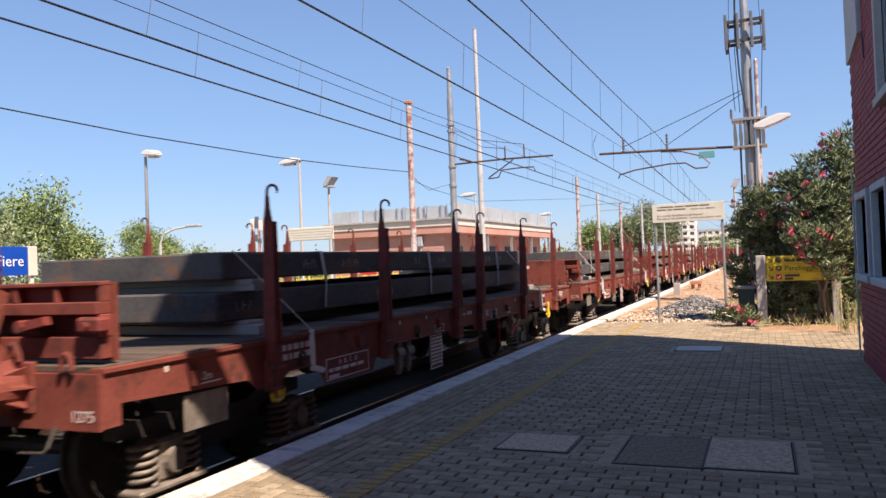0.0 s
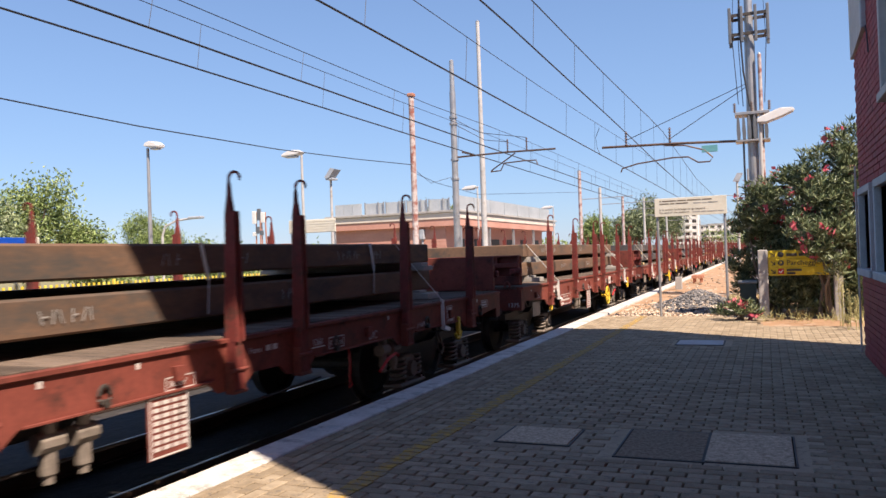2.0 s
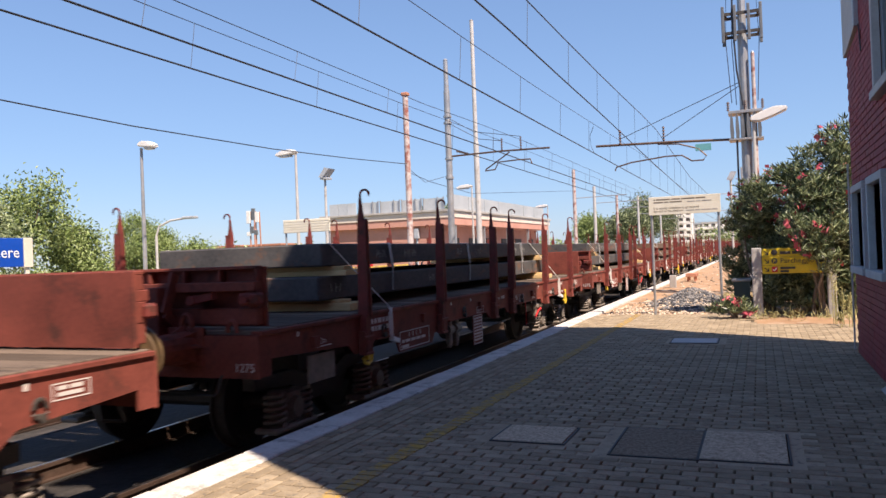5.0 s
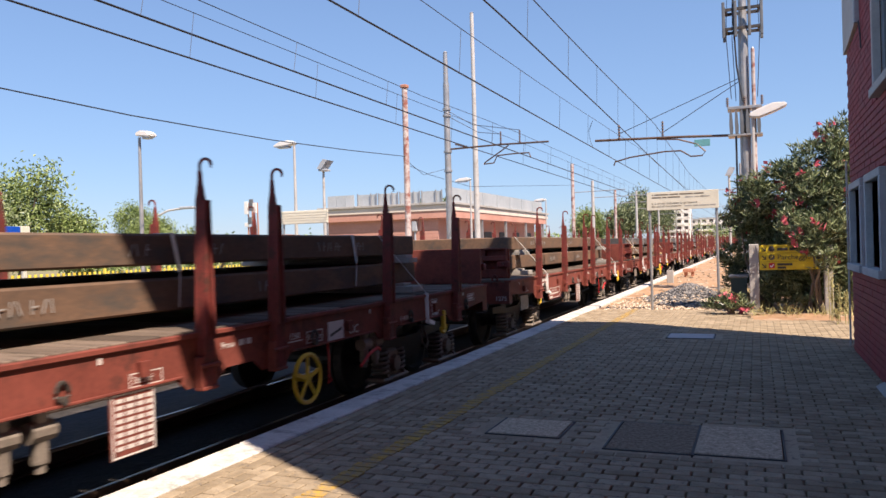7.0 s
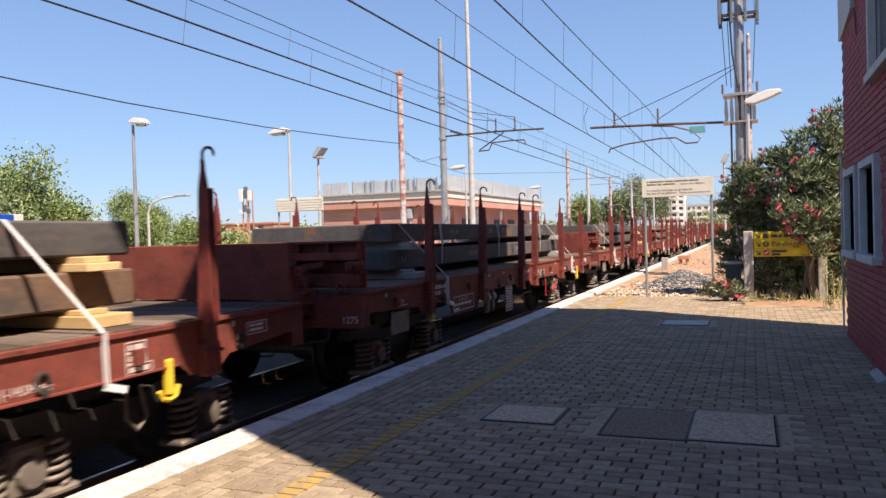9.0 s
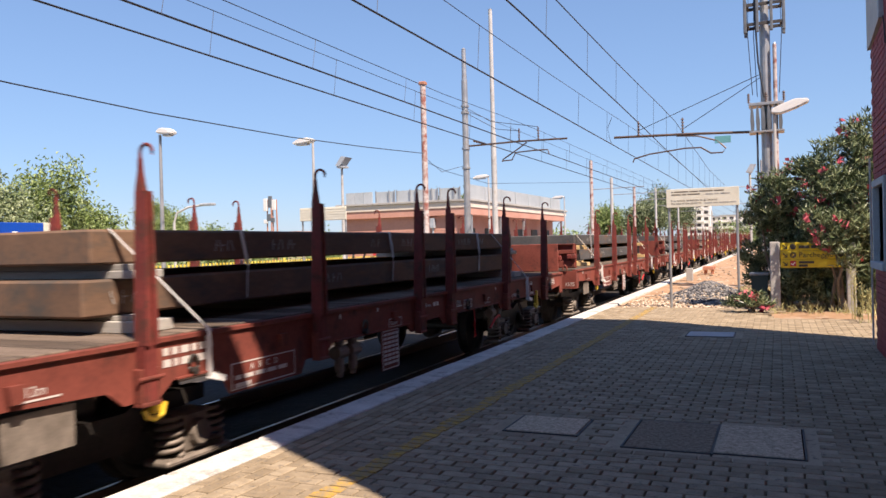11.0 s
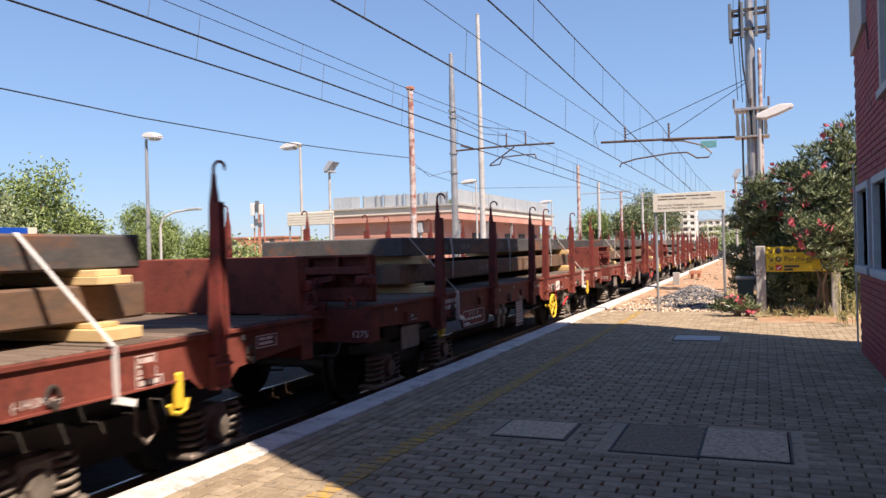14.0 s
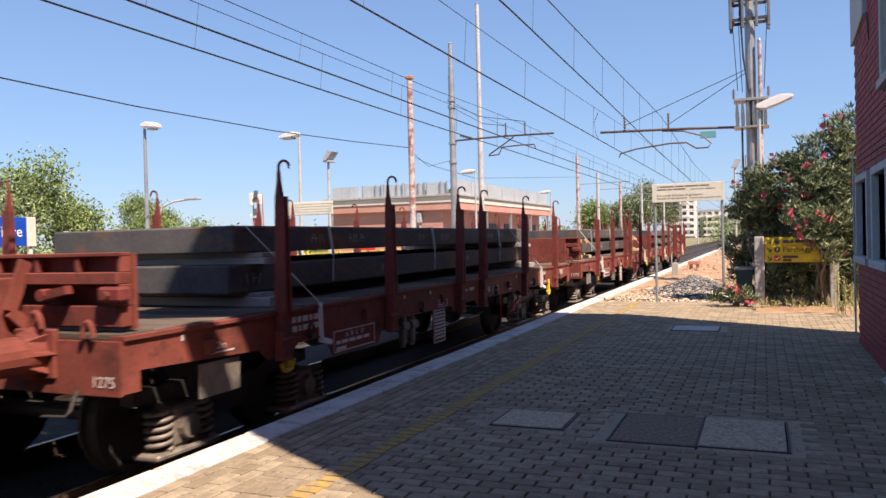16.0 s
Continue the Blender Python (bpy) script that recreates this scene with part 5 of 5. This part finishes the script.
def platform_lamp(x, y, h, kind_, label, head=0.55):
    p = thing("platform_lamp", label, "street lamp", group="platform lamps")
    b = bmesh.new()
    rod(b, (x, y, 0), (x, y, h * 0.62), 0.055, 0.05, 10)
    rod(b, (x, y, h * 0.62), (x, y, h), 0.045, 0.035, 10)
    part("pole", b, GALV if kind_ == "round" else WHITE_POLE, p)
    b = bmesh.new()
    if kind_ == "flood":
        bx(b, x - 0.10, x + 0.16, y - 0.16, y + 0.16, h - 0.02, h + 0.04, 0.01)
        prism(b, [(x - 0.12, h + 0.05), (x + 0.02, h + 0.02), (x + 0.26, h + 0.30), (x + 0.10, h + 0.34)], "y", y - 0.2, y + 0.2)
        part("floodlight", b, INSULATOR, p, "grey tilted floodlight")
    else:
        s = 1 if kind_ == "round" else -1
        out = [(0, 0.02), (s * 0.25, -0.01), (s * head, -0.03), (s * (head + 0.05), 0.03), (s * head * 0.75, 0.13), (s * head * 0.2, 0.16), (-s * 0.06, 0.08)]
        prism(b, [(x + q, h + z) for q, z in out], "y", y - 0.13, y + 0.13)
        bmesh.ops.bevel(b, geom=list(b.edges), offset=0.03, segments=2, affect="EDGES")
        hd = part("lamp_head", b, LAMP_WHITE, p, "off-white lamp head")
        b = bmesh.new()
        bx(b, min(x + s * 0.15, x + s * head * 0.85), max(x + s * 0.15, x + s * head * 0.85), y - 0.09, y + 0.09, h - 0.055, h - 0.01, 0.01)
        part("lens", b, INSULATOR, hd, "grey translucent lens")
    return p


platform_lamp(-14.0, 14.82, 4.42, "round", "grey platform lamp pole with a rounded head", 0.42)
platform_lamp(-12.5, 19.38, 4.62, "arm", "white platform lamp with a flat head", 0.62)
platform_lamp(-12.5, 21.0, 4.02, "flood", "white pole with a grey tilted floodlight")
platform_lamp(-12.5, 34.4, 4.65, "arm", "white platform lamp before the pink building", 0.72)
platform_lamp(-12.5, 48.5, 4.35, "arm", "white platform lamp near the pink building's end", 0.75)
b = bmesh.new()
rod(b, (-20.5, 22.3, -0.6), (-20.5, 22.3, 2.6), 0.05, n=8)
tube(b, [(-20.5, 22.3, 2.6), (-20.4, 22.35, 2.95), (-20.0, 22.5, 3.15), (-19.5, 22.7, 3.22)], 0.04, 7)
sl = solid("street_lamp", b, WHITE_POLE, "pale curved street lamp behind the far platform", "street lamp")
b = bmesh.new()
bx(b, -19.6, -19.0, 22.62, 22.86, 3.19, 3.28, 0.02)
part("lamp_head", b, INSULATOR, sl, "grey flat lamp head")

# yellow paling fence behind the far platform
b = bmesh.new()
bx(b, -0.012, 0.012, -0.035, 0.035, 0.12, 1.13, 0.004)
PALE_MESH = mesh_of("pale", b, FENCE_YELLOW)
for k in range(12):
    y0 = 6.0 + k * 2.4
    f = thing("fence_panel", "yellow steel paling fence panel behind the far platform", "fence", pose(-16.0, y0, 0), "yellow fence")
    for z in (0.25, 0.98):
        b = bmesh.new()
        bx(b, 0.014, 0.044, 0.0, 2.38, z, z + 0.05)
        part("rail", b, FENCE_YELLOW, f)
    b = bmesh.new()
    bx(b, 0.0, 0.06, 2.30, 2.36, 0, 1.2)
    part("post", b, FENCE_YELLOW, f)
    for j in range(14):
        part_of("pale", PALE_MESH, f, pose(0, 0.08 + j * 0.162, 0))


def brick_building():
    h = thing("service_building", "low pink brick building with a flat roof and screens", "building")
    x0, x1, y0, y1, top = -24.2, -16.9, 40.9, 61.6, 3.25
    b = bmesh.new()
    bx(b, x0, x1, y0, y1, -0.65, top)
    part("wall", b, PINK_BRICK, h, "pink brick walls")
    # brick courses as proud bands
    for k in range(14):
        b = bmesh.new()
        z = 0.05 + k * 0.23
        bx(b, x0, x1 + 0.02, y0 - 0.02, y0 - 0.001, z, z + 0.215)
        part("course", b, PINK_BRICK, h)
    b = bmesh.new()
    bx(b, x0 - 0.3, x1 + 1.0, y0 - 0.35, y1 + 0.6, 3.62, 3.98, 0.02)
    part("cornice", b, BANDING, h, "pale cornice band")
    b = bmesh.new()
    bx(b, x0 - 0.2, x1 + 0.95, y0 - 0.30, y1 + 0.5, 3.22, 3.62)
    part("fascia", b, PINK_BRICK, h, "pink brick fascia under the cornice")
    b = bmesh.new()
    bx(b, x0 - 0.4, x1 + 1.1, y0 - 0.45, y1 + 0.7, 3.98, 4.10, 0.01)
    rf = part("roof", b, CONCRETE, h, "grey flat roof slab")
    # screens on the roof
    for k in range(7):
        b = bmesh.new()
        ya = y0 + 0.4 + k * 2.95
        bx(b, x1 + 0.55, x1 + 0.60, ya, ya + 2.85, 4.10, 5.0)
        part("screen", b, SCREEN, rf, "grey sheet screen")
    for k in range(4):
        xa = x0 + 1.7 + k * 1.42
        b = bmesh.new()
        bx(b, xa, xa + 1.28, y0 + 0.9, y0 + 0.94, 4.16, 4.86)
        part("screen", b, SCREEN, rf, "grey sheet screen")
        for xp in (xa, xa + 0.9, xa + 1.28):
            b = bmesh.new()
            bx(b, xp - 0.03, xp + 0.03, y0 + 0.82, y0 + 0.88, 4.10, 4.92)
            part("screen_post", b, GALV, rf)
    for k in range(3):
        xa = x0 - 0.2 + k * 0.62
        b = bmesh.new()
        bx(b, xa, xa + 0.6, y0 + 0.5, y0 + 0.54, 4.10, 4.85)
        part("screen", b, SCREEN, rf)
    # the recessed side under the eaves: doors, windows, columns
    for k in range(6):
        ya = y0 + 1.4 + k * 3.3
        b = bmesh.new()
        bx(b, x1 + 0.002, x1 + 0.06, ya, ya + 1.5, 0.9, 2.5)
        w = part("window", b, DARK_STEEL, h, "dark window under the eaves")
        b = bmesh.new()
        bx(b, x1 + 0.06, x1 + 0.09, ya - 0.06, ya + 1.56, 0.82, 0.9)
        part("sill", b, STONE, w)
    for k in range(5):
        b = bmesh.new()
        bx(b, x1 + 0.75, x1 + 0.90, y0 + 0.2 + k * 5, y0 + 0.35 + k * 5, -0.6, 3.22)
        part("column", b, GALV, h, "grey column under the eaves")
    b = bmesh.new()
    bx(b, x1 - 1.55, x1 - 1.25, y0 - 0.25, y0 - 0.02, 2.5, 3.1, 0.03)
    rod(b, (x1 - 1.4, y0 - 0.1, -0.6), (x1 - 1.4, y0 - 0.1, 2.5), 0.06, n=8)
    part("drain_pipe", b, INSULATOR, h, "grey rainwater head and pipe")
    return h


brick_building()

b = bmesh.new()
bx(b, -12.9, -12.3, 23.6, 23.66, 1.2, 1.75, 0.01)
rs = solid("red_panel", b, plain_red, "red and white information panel on the far platform", "sign")
b = bmesh.new()
bx(b, -12.85, -12.35, 23.590, 23.598, 1.3, 1.55)
part("label", b, WHITE_INK, rs)
b = bmesh.new()
rod(b, (-12.6, 23.68, 0), (-12.6, 23.68, 1.7), 0.03, n=8)
part("post", b, GALV, rs)


# ---- masts, cantilevers, wires ----
BROWN_GLAZE = surface("brown_glaze", (0.07, 0.045, 0.04), (0.14, 0.09, 0.08), 0.4, 0, 6, 40, 0.05)
CASE = surface("dull_grey_case", (0.09, 0.10, 0.115), (0.19, 0.205, 0.22), 0.6, 0.2, 4, 30, 0.1)
def insulator(name, a, b_, parent, r=0.05, n=5):
    b = bmesh.new()
    a, b_ = V3(a), V3(b_)
    rod(b, a, b_, r * 0.45, n=8)
    for k in range(n):
        c = a.lerp(b_, (k + 0.5) / n)
        d = (b_ - a).normalized() * 0.012
        rod(b, c - d, c + d, r, r * 0.7, 10)
    return part(name, b, BROWN_GLAZE, parent, "brown ribbed insulator")


def pole(name, x, y, top, r, material, label, step=None, base=-0.6):
    p = thing(name, label, "mast", group="line masts")
    b = bmesh.new()
    cut = step or top
    rod(b, (x, y, base), (x, y, cut), r, r * 0.88, 14)
    if step:
        rod(b, (x, y, cut), (x, y, top), r * 0.74, r * 0.62, 12)
    part("shaft", b, material, p)
    b = bmesh.new()
    rod(b, (x, y, top), (x, y, top + 0.05), r * 0.7, r * 0.3, 10)
    part("cap", b, GALV, p)
    return p


def collar(p, x, y, z, r):
    b = bmesh.new()
    rod(b, (x, y, z), (x, y, z + 0.08), r, r, 14)
    part("collar", b, GALV, p)


mw = pole("catenary_mast", -11.07, 28.0, 9.10, 0.135, GALV, "grey stepped steel catenary mast on the far platform", 7.9)
for z in (6.85, 6.6, 5.2, 4.45):
    collar(mw, -11.07, 28.0, z, 0.16)
b = bmesh.new()
tube(b, [(-11.0, 28.0, 5.33), (-9.0, 28.0, 5.36), (-7.05, 28.0, 5.33)], 0.035, 8)
arm = part("arm", b, RAIL, mw, "horizontal tubular arm")
b = bmesh.new()
tube(b, [(-8.6, 28.0, 5.30), (-9.0, 28.0, 5.05), (-9.55, 28.0, 4.72), (-9.6, 28.0, 4.66), (-9.2, 28.0, 4.68), (-9.05, 28.0, 4.95), (-8.3, 28.0, 4.98), (-7.8, 28.0, 4.97), (-7.75, 28.0, 4.80)], 0.026, 7)
part("steady_arm", b, RAIL, mw, "bent steady arm")
for x in (-8.9, -8.15):
    insulator("insulator", (x, 28.0, 5.36), (x, 28.0, 5.85), mw)
insulator("insulator", (-10.75, 28.0, 5.52), (-10.25, 28.0, 5.36), mw, 0.06)
b = bmesh.new()
tube(b, [(-11.07, 28, 6.85), (-10.0, 28, 6.2), (-8.15, 28, 5.85)], 0.012, 5)
tube(b, [(-11.07, 28, 6.65), (-9.8, 28, 5.9), (-8.9, 28, 5.75)], 0.012, 5)
part("stay", b, WIRE, mw)

mr = pole("rusty_mast", -12.39, 27.0, 7.67, 0.125, RUST_POLE, "flaking red and white steel mast")
b = bmesh.new()
bx(b, -12.52, -12.26, 26.87, 27.13, 7.67, 7.80, 0.02)
part("head", b, ROOF_TILE, mr, "rusty head")
pole("tall_mast", -12.77, 36.0, 13.05, 0.15, WHITE_POLE, "very tall tapered grey lighting mast", 7.0)
for k, (y, x, h) in enumerate(((53.3, -11.8, 7.1), (60.4, -11.8, 6.4), (70.7, -11.8, 6.3), (84, -11.8, 7), (104, -11.8, 7), (128, -11.8, 7), (160, -11.8, 7))):
    m_ = pole("catenary_mast", x, y, h, 0.13, RUST_POLE if k in (0, 2) else WHITE_POLE, "distant steel catenary mast beside the line")
    b = bmesh.new()
    tube(b, [(x, y, 5.1), (-4.0 if k % 2 else -8.2, y, 5.15)], 0.03, 6)
    part("arm", b, GALV, m_)
for k, (y, x, h) in enumerate(((62, -1.0, 7.2), (92, -0.8, 7.2), (125, -0.8, 7.2), (165, -0.8, 7.2))):
    m_ = pole("catenary_mast", x, y, h, 0.13, WHITE_POLE, "distant pale catenary mast beside the line", base=-0.1)
    b = bmesh.new()
    tube(b, [(x, y, 5.3), (-12 if k % 2 else -6.2, y, 5.35)], 0.03, 6)
    part("arm", b, GALV, m_)

# the mast with antennas past the paving's end
MX, MY = -0.25, 26.0
mm = pole("equipment_mast", MX, MY, 10.6, 0.175, GALV, "thick galvanised mast with switchgear and antennas", 7.95, -0.1)
for z in (8.02, 8.62):
    b = bmesh.new()
    for q in ((MX - 0.5, MX + 0.5, MY - 0.30, MY - 0.24), (MX - 0.5, MX + 0.5, MY + 0.24, MY + 0.30), (MX - 0.5, MX - 0.44, MY - 0.24, MY + 0.24), (MX + 0.44, MX + 0.5, MY - 0.24, MY + 0.24)):
        bx(b, *q, z, z + 0.09)
    part("bracket", b, DARK_STEEL, mm, "dark square bracket frame")
for x, y in ((-0.55, -0.27), (0.55, -0.27), (-0.2, -0.32), (0.2, -0.32), (-0.55, 0.27), (0.55, 0.27)):
    b = bmesh.new()
    bx(b, MX + x - 0.045, MX + x + 0.045, MY + y - 0.04, MY + y + 0.04, 7.80, 8.92, 0.015)
    part("antenna", b, CASE, mm, "slim grey antenna")
for k, z in enumerate((9.6, 10.0)):
    b = bmesh.new()
    bx(b, MX - 0.42, MX + 0.42, MY - 0.06, MY + 0.06, z, z + 0.08)
    part("bracket", b, DARK_STEEL, mm)
b = bmesh.new()
bx(b, MX - 0.50, MX + 0.50, MY - 0.34, MY + 0.30, 5.55, 5.64, 0.01)
part("shelf", b, GALV, mm)
b = bmesh.new()
bx(b, MX - 0.50, MX + 0.50, MY - 0.34, MY + 0.30, 4.72, 4.78, 0.01)
part("shelf", b, GALV, mm)
for k in range(6):
    x = MX - 0.40 + k * 0.16
    b = bmesh.new()
    prism(b, [(x - 0.045, 4.78), (x + 0.04, 4.78), (x + 0.055, 5.0), (x + 0.03, 5.4), (x + 0.0, 5.55), (x - 0.04, 5.5), (x - 0.06, 5.1)], "y", MY - 0.34, MY - 0.16)
    part("switch_case", b, CASE, mm, "grey curved switch case")
for x in (-0.5, 0.0, 0.5):
    insulator("insulator", (MX + x, MY - 0.2, 5.66), (MX + x, MY - 0.2, 5.95), mm, 0.055, 4)
for x, y in ((-0.42, -0.22), (0.42, -0.22), (-0.28, 0.2)):
    b = bmesh.new()
    tube(b, [(MX + x, MY + y, 9.6), (MX + x * 1.15, MY + y, 7.8), (MX + x * 0.9, MY + y, 5.9)], 0.012, 5)
    part("cable", b, WIRE, mm)
b = bmesh.new()
tube(b, [(MX - 0.2, MY - 0.2, 10.6), (MX - 0.28, MY - 0.25, 8.6), (MX - 0.2, MY - 0.22, 6.9), (MX - 0.05, MY - 0.22, 5.8)], 0.03, 6)
part("cable", b, WIRE, mm, "thick black cable")
b = bmesh.new()
tube(b, [(MX - 0.27, MY - 0.2, 4.72), (MX - 0.27, MY - 0.2, 0.4)], 0.03, 6)
part("conduit", b, WIRE, mm)
b = bmesh.new()
tube(b, [(MX - 0.15, MY, 4.78), (-2.5, MY, 4.88), (-4.95, MY, 4.95)], 0.04, 8)
part("arm", b, RAIL, mm, "dark horizontal cantilever arm")
b = bmesh.new()
tube(b, [(-2.95, MY, 4.85), (-2.3, MY, 4.80), (-1.7, MY, 4.60), (-1.45, MY, 4.35), (-1.55, MY, 4.22), (-1.9, MY, 4.22), (-2.2, MY, 4.42), (-2.7, MY, 4.43), (-3.8, MY, 4.32), (-4.3, MY, 4.20), (-4.35, MY, 4.08)], 0.025, 7)
part("steady_arm", b, RAIL, mm, "bent steady arm")
for x in (-2.75, -4.15):
    insulator("insulator", (x, MY, 4.93), (x, MY, 5.42), mm, 0.055)
b = bmesh.new()
bx(b, -1.78, -1.30, MY - 0.02, MY + 0.02, 4.52, 4.74, 0.005)
part("plate", b, TEAL, mm, "small teal number plate")
rp = pole("thin_mast", 0.02, 25.8, 7.4, 0.065, RUST_POLE, "thin flaking red and white mast", base=-0.1)
pl2 = thing("platform_lamp", "white lamp pole with a broad flat head by the mast", "street lamp", group="platform lamps")
b = bmesh.new()
rod(b, (-0.03, 25.0, -0.1), (-0.03, 25.0, 5.15), 0.07, 0.05, 10)
part("pole", b, WHITE_POLE, pl2)
b = bmesh.new()
prism(b, [(-0.12, 5.16), (0.15, 5.13), (0.55, 5.26), (0.92, 5.42), (0.90, 5.52), (0.55, 5.54), (0.2, 5.42), (-0.12, 5.28)], "y", 24.84, 25.16)
bmesh.ops.bevel(b, geom=list(b.edges), offset=0.03, segments=2, affect="EDGES")
part("lamp_head", b, LAMP_WHITE, pl2, "off-white flat lamp head")
fl = thing("platform_lamp", "slim pole with a small floodlight past the mast", "street lamp", group="platform lamps")
b = bmesh.new()
rod(b, (-1.18, 40, -0.1), (-1.18, 40, 4.6), 0.06, 0.05, 8)
part("pole", b, WHITE_POLE, fl)
b = bmesh.new()
prism(b, [(-1.35, 4.65), (-1.1, 4.6), (-0.9, 5.0), (-1.15, 5.02)], "y", 39.8, 40.2)
part("floodlight", b, INSULATOR, fl)


def wire(name, pts, r, label, n=6):
    b = bmesh.new()
    tube(b, pts, r, n)
    return solid(name, b, WIRE, label, "wire", group="overhead wires")


def span(x, contact, messenger, r, label, phase, step=4.2, end=78, upper=0.5):
    """A contact wire with its messenger wire and droppers; contact and messenger give the height along y."""
    ys_ = np.linspace(-30, 200, 47)
    w = wire("contact_wire", [(x, y, contact(y)) for y in ys_], r, label)
    b = bmesh.new()
    tube(b, [(x + 0.02, y, messenger(y)) for y in ys_], r * upper, 5)
    part("messenger_wire", b, WIRE, w)
    y = -8 + phase
    while y < end:
        b = bmesh.new()
        tube(b, [(x, y, contact(y)), (x + 0.015, y + 0.12, messenger(y + 0.12))], 0.006, 4)
        part("dropper", b, WIRE, w)
        y += step
    return w


def line(*knots):
    kx, kz = [k[0] for k in knots], [k[1] for k in knots]
    return lambda y: float(np.interp(y, kx, kz))


span(-5.40, line((-30, 4.98), (200, 4.95)), line((-30, 6.3), (0, 5.95), (12, 5.86), (22, 5.92), (40, 6.25), (64, 5.95), (90, 6.25), (200, 6.1)), 0.016, "overhead contact wire above the train's track", 1.4)
span(-4.60, line((-30, 6.1), (13, 6.13), (19, 6.0), (27, 5.86), (36.5, 5.59), (60, 5.15), (200, 5.1)), line((-30, 6.9), (19, 7.1), (27, 7.18), (39, 7.42), (60, 6.6), (200, 6.5)), 0.018, "second overhead contact wire of an overlap section", 0.6, 4.0, upper=0.85)
span(-9.20, line((-30, 4.98), (200, 4.97)), line((-30, 5.9), (11.7, 5.80), (21, 5.82), (28, 5.88), (60, 5.9), (200, 5.9)), 0.016, "overhead contact wire above the far track", 2.2)
span(-8.60, line((-30, 5.16), (200, 5.15)), line((-30, 5.85), (12, 5.77), (20, 5.77), (28, 5.95), (200, 5.9)), 0.018, "parallel overhead contact wire above the far track", 0.4)
wire("feeder_wire", [(-12.5, -20, 5.6), (-12.5, 0, 4.85), (-12.5, 9.6, 4.59), (-12.5, 13, 4.56), (-12.5, 18.2, 4.65), (-12.45, 22.5, 4.82), (-12.39, 27, 5.05)], 0.014, "dark sagging feeder wire to the rusty mast")
wire("feeder_wire", [(-12.39, 27, 4.9), (-11.9, 27.5, 4.35), (-11.07, 28, 4.6)], 0.010, "slack jumper wire between two masts")
wire("feeder_wire", [(-12.39, 27, 4.75), (-12.3, 29, 4.5), (-12.0, 33, 4.25), (-11.8, 53, 5.6)], 0.010, "dark feeder wire beyond the rusty mast")
wire("stay_wire", [(MX, MY, 6.62), (-4.15, MY, 5.12)], 0.012, "stay wire from the mast to the wires")
wire("stay_wire", [(MX, MY, 6.55), (-2.75, MY, 5.05)], 0.012, "stay wire from the mast to the wires")
wire("jumper_wire", [(-5.40, 28, 5.95), (-5.55, 28, 5.6), (-5.5, 28, 5.2), (-5.40, 28, 4.97)], 0.010, "looped jumper between overhead wires")

# ---- far distance ----
tt = thing("telecom_tower", "white telecom mast with panels in the distance", "tower")
b = bmesh.new()
for x, y in ((-0.5, -0.5), (0.5, -0.5), (0.5, 0.5), (-0.5, 0.5)):
    rod(b, (-60 + x, 83 + y, -0.6), (-60 + x * 0.8, 83 + y * 0.8, 8.0), 0.09, n=6)
part("frame", b, ROOF_TILE, tt, "rusty lattice legs")
for k, (x, z, h) in enumerate(((-0.5, 6.5, 1.6), (0.25, 6.9, 1.5), (0.8, 6.6, 1.3), (0.0, 5.2, 0.9), (-0.5, 4.9, 0.5), (0.6, 5.0, 0.6))):
    b = bmesh.new()
    bx(b, -60 + x - 0.28, -60 + x + 0.28, 82.2, 82.4, z, z + h, 0.03)
    part("panel", b, CASE if k in (1, 3, 5) else LAMP_WHITE, tt)


def apartments(x, y, w, d, floors, label, wallmat):
    h = thing("apartment_block", label, "building", group="distant blocks")
    b = bmesh.new()
    bx(b, x, x + w, y, y + d, -0.6, floors * 3.0)
    part("wall", b, wallmat, h)
    for f in range(floors):
        b = bmesh.new()
        bx(b, x - 0.8, x + w * (1 - 0.06 * f), y - 1.4, y - 0.01, f * 3.0 + 0.2, f * 3.0 + 1.2)
        part("balcony", b, PLASTER, h)
        for k in range(int(w / 3.2)):
            b = bmesh.new()
            bx(b, x + 0.9 + k * 3.2, x + 2.7 + k * 3.2, y - 0.06, y - 0.005, f * 3.0 + 1.2, f * 3.0 + 2.6)
            part("window", b, DARK_STEEL, h)
    b = bmesh.new()
    bx(b, x - 0.3, x + w + 0.3, y - 0.3, y + d + 0.3, floors * 3.0, floors * 3.0 + 0.4)
    part("roof", b, ROOF_TILE if wallmat is ROOF_TILE else CONCRETE, h)


apartments(-42, 380, 13, 12, 6, "white stepped apartment block on the horizon", PLASTER)
apartments(-34, 400, 12, 12, 4, "white apartment block with balconies on the horizon", PLASTER)
apartments(-25, 390, 15, 12, 4, "pale apartment block on the horizon", PLASTER)
apartments(-140, 175, 8, 10, 2, "terracotta block behind distant trees", ROOF_TILE)
apartments(-129, 177, 9, 10, 2, "terracotta house behind distant trees", ROOF_TILE)

# unseen row of houses behind the station building, added to block low sky light
for x, y, w, d, f in ((13.5, -40, 12, 34, 4), (13.5, -6, 12, 26, 4), (13.5, 20, 12, 28, 4), (14, 48, 12, 34, 4)):
    apartments(x, y, w, d, f, "unseen plastered house right of the station, added to block sky light", PLASTER)


motions()
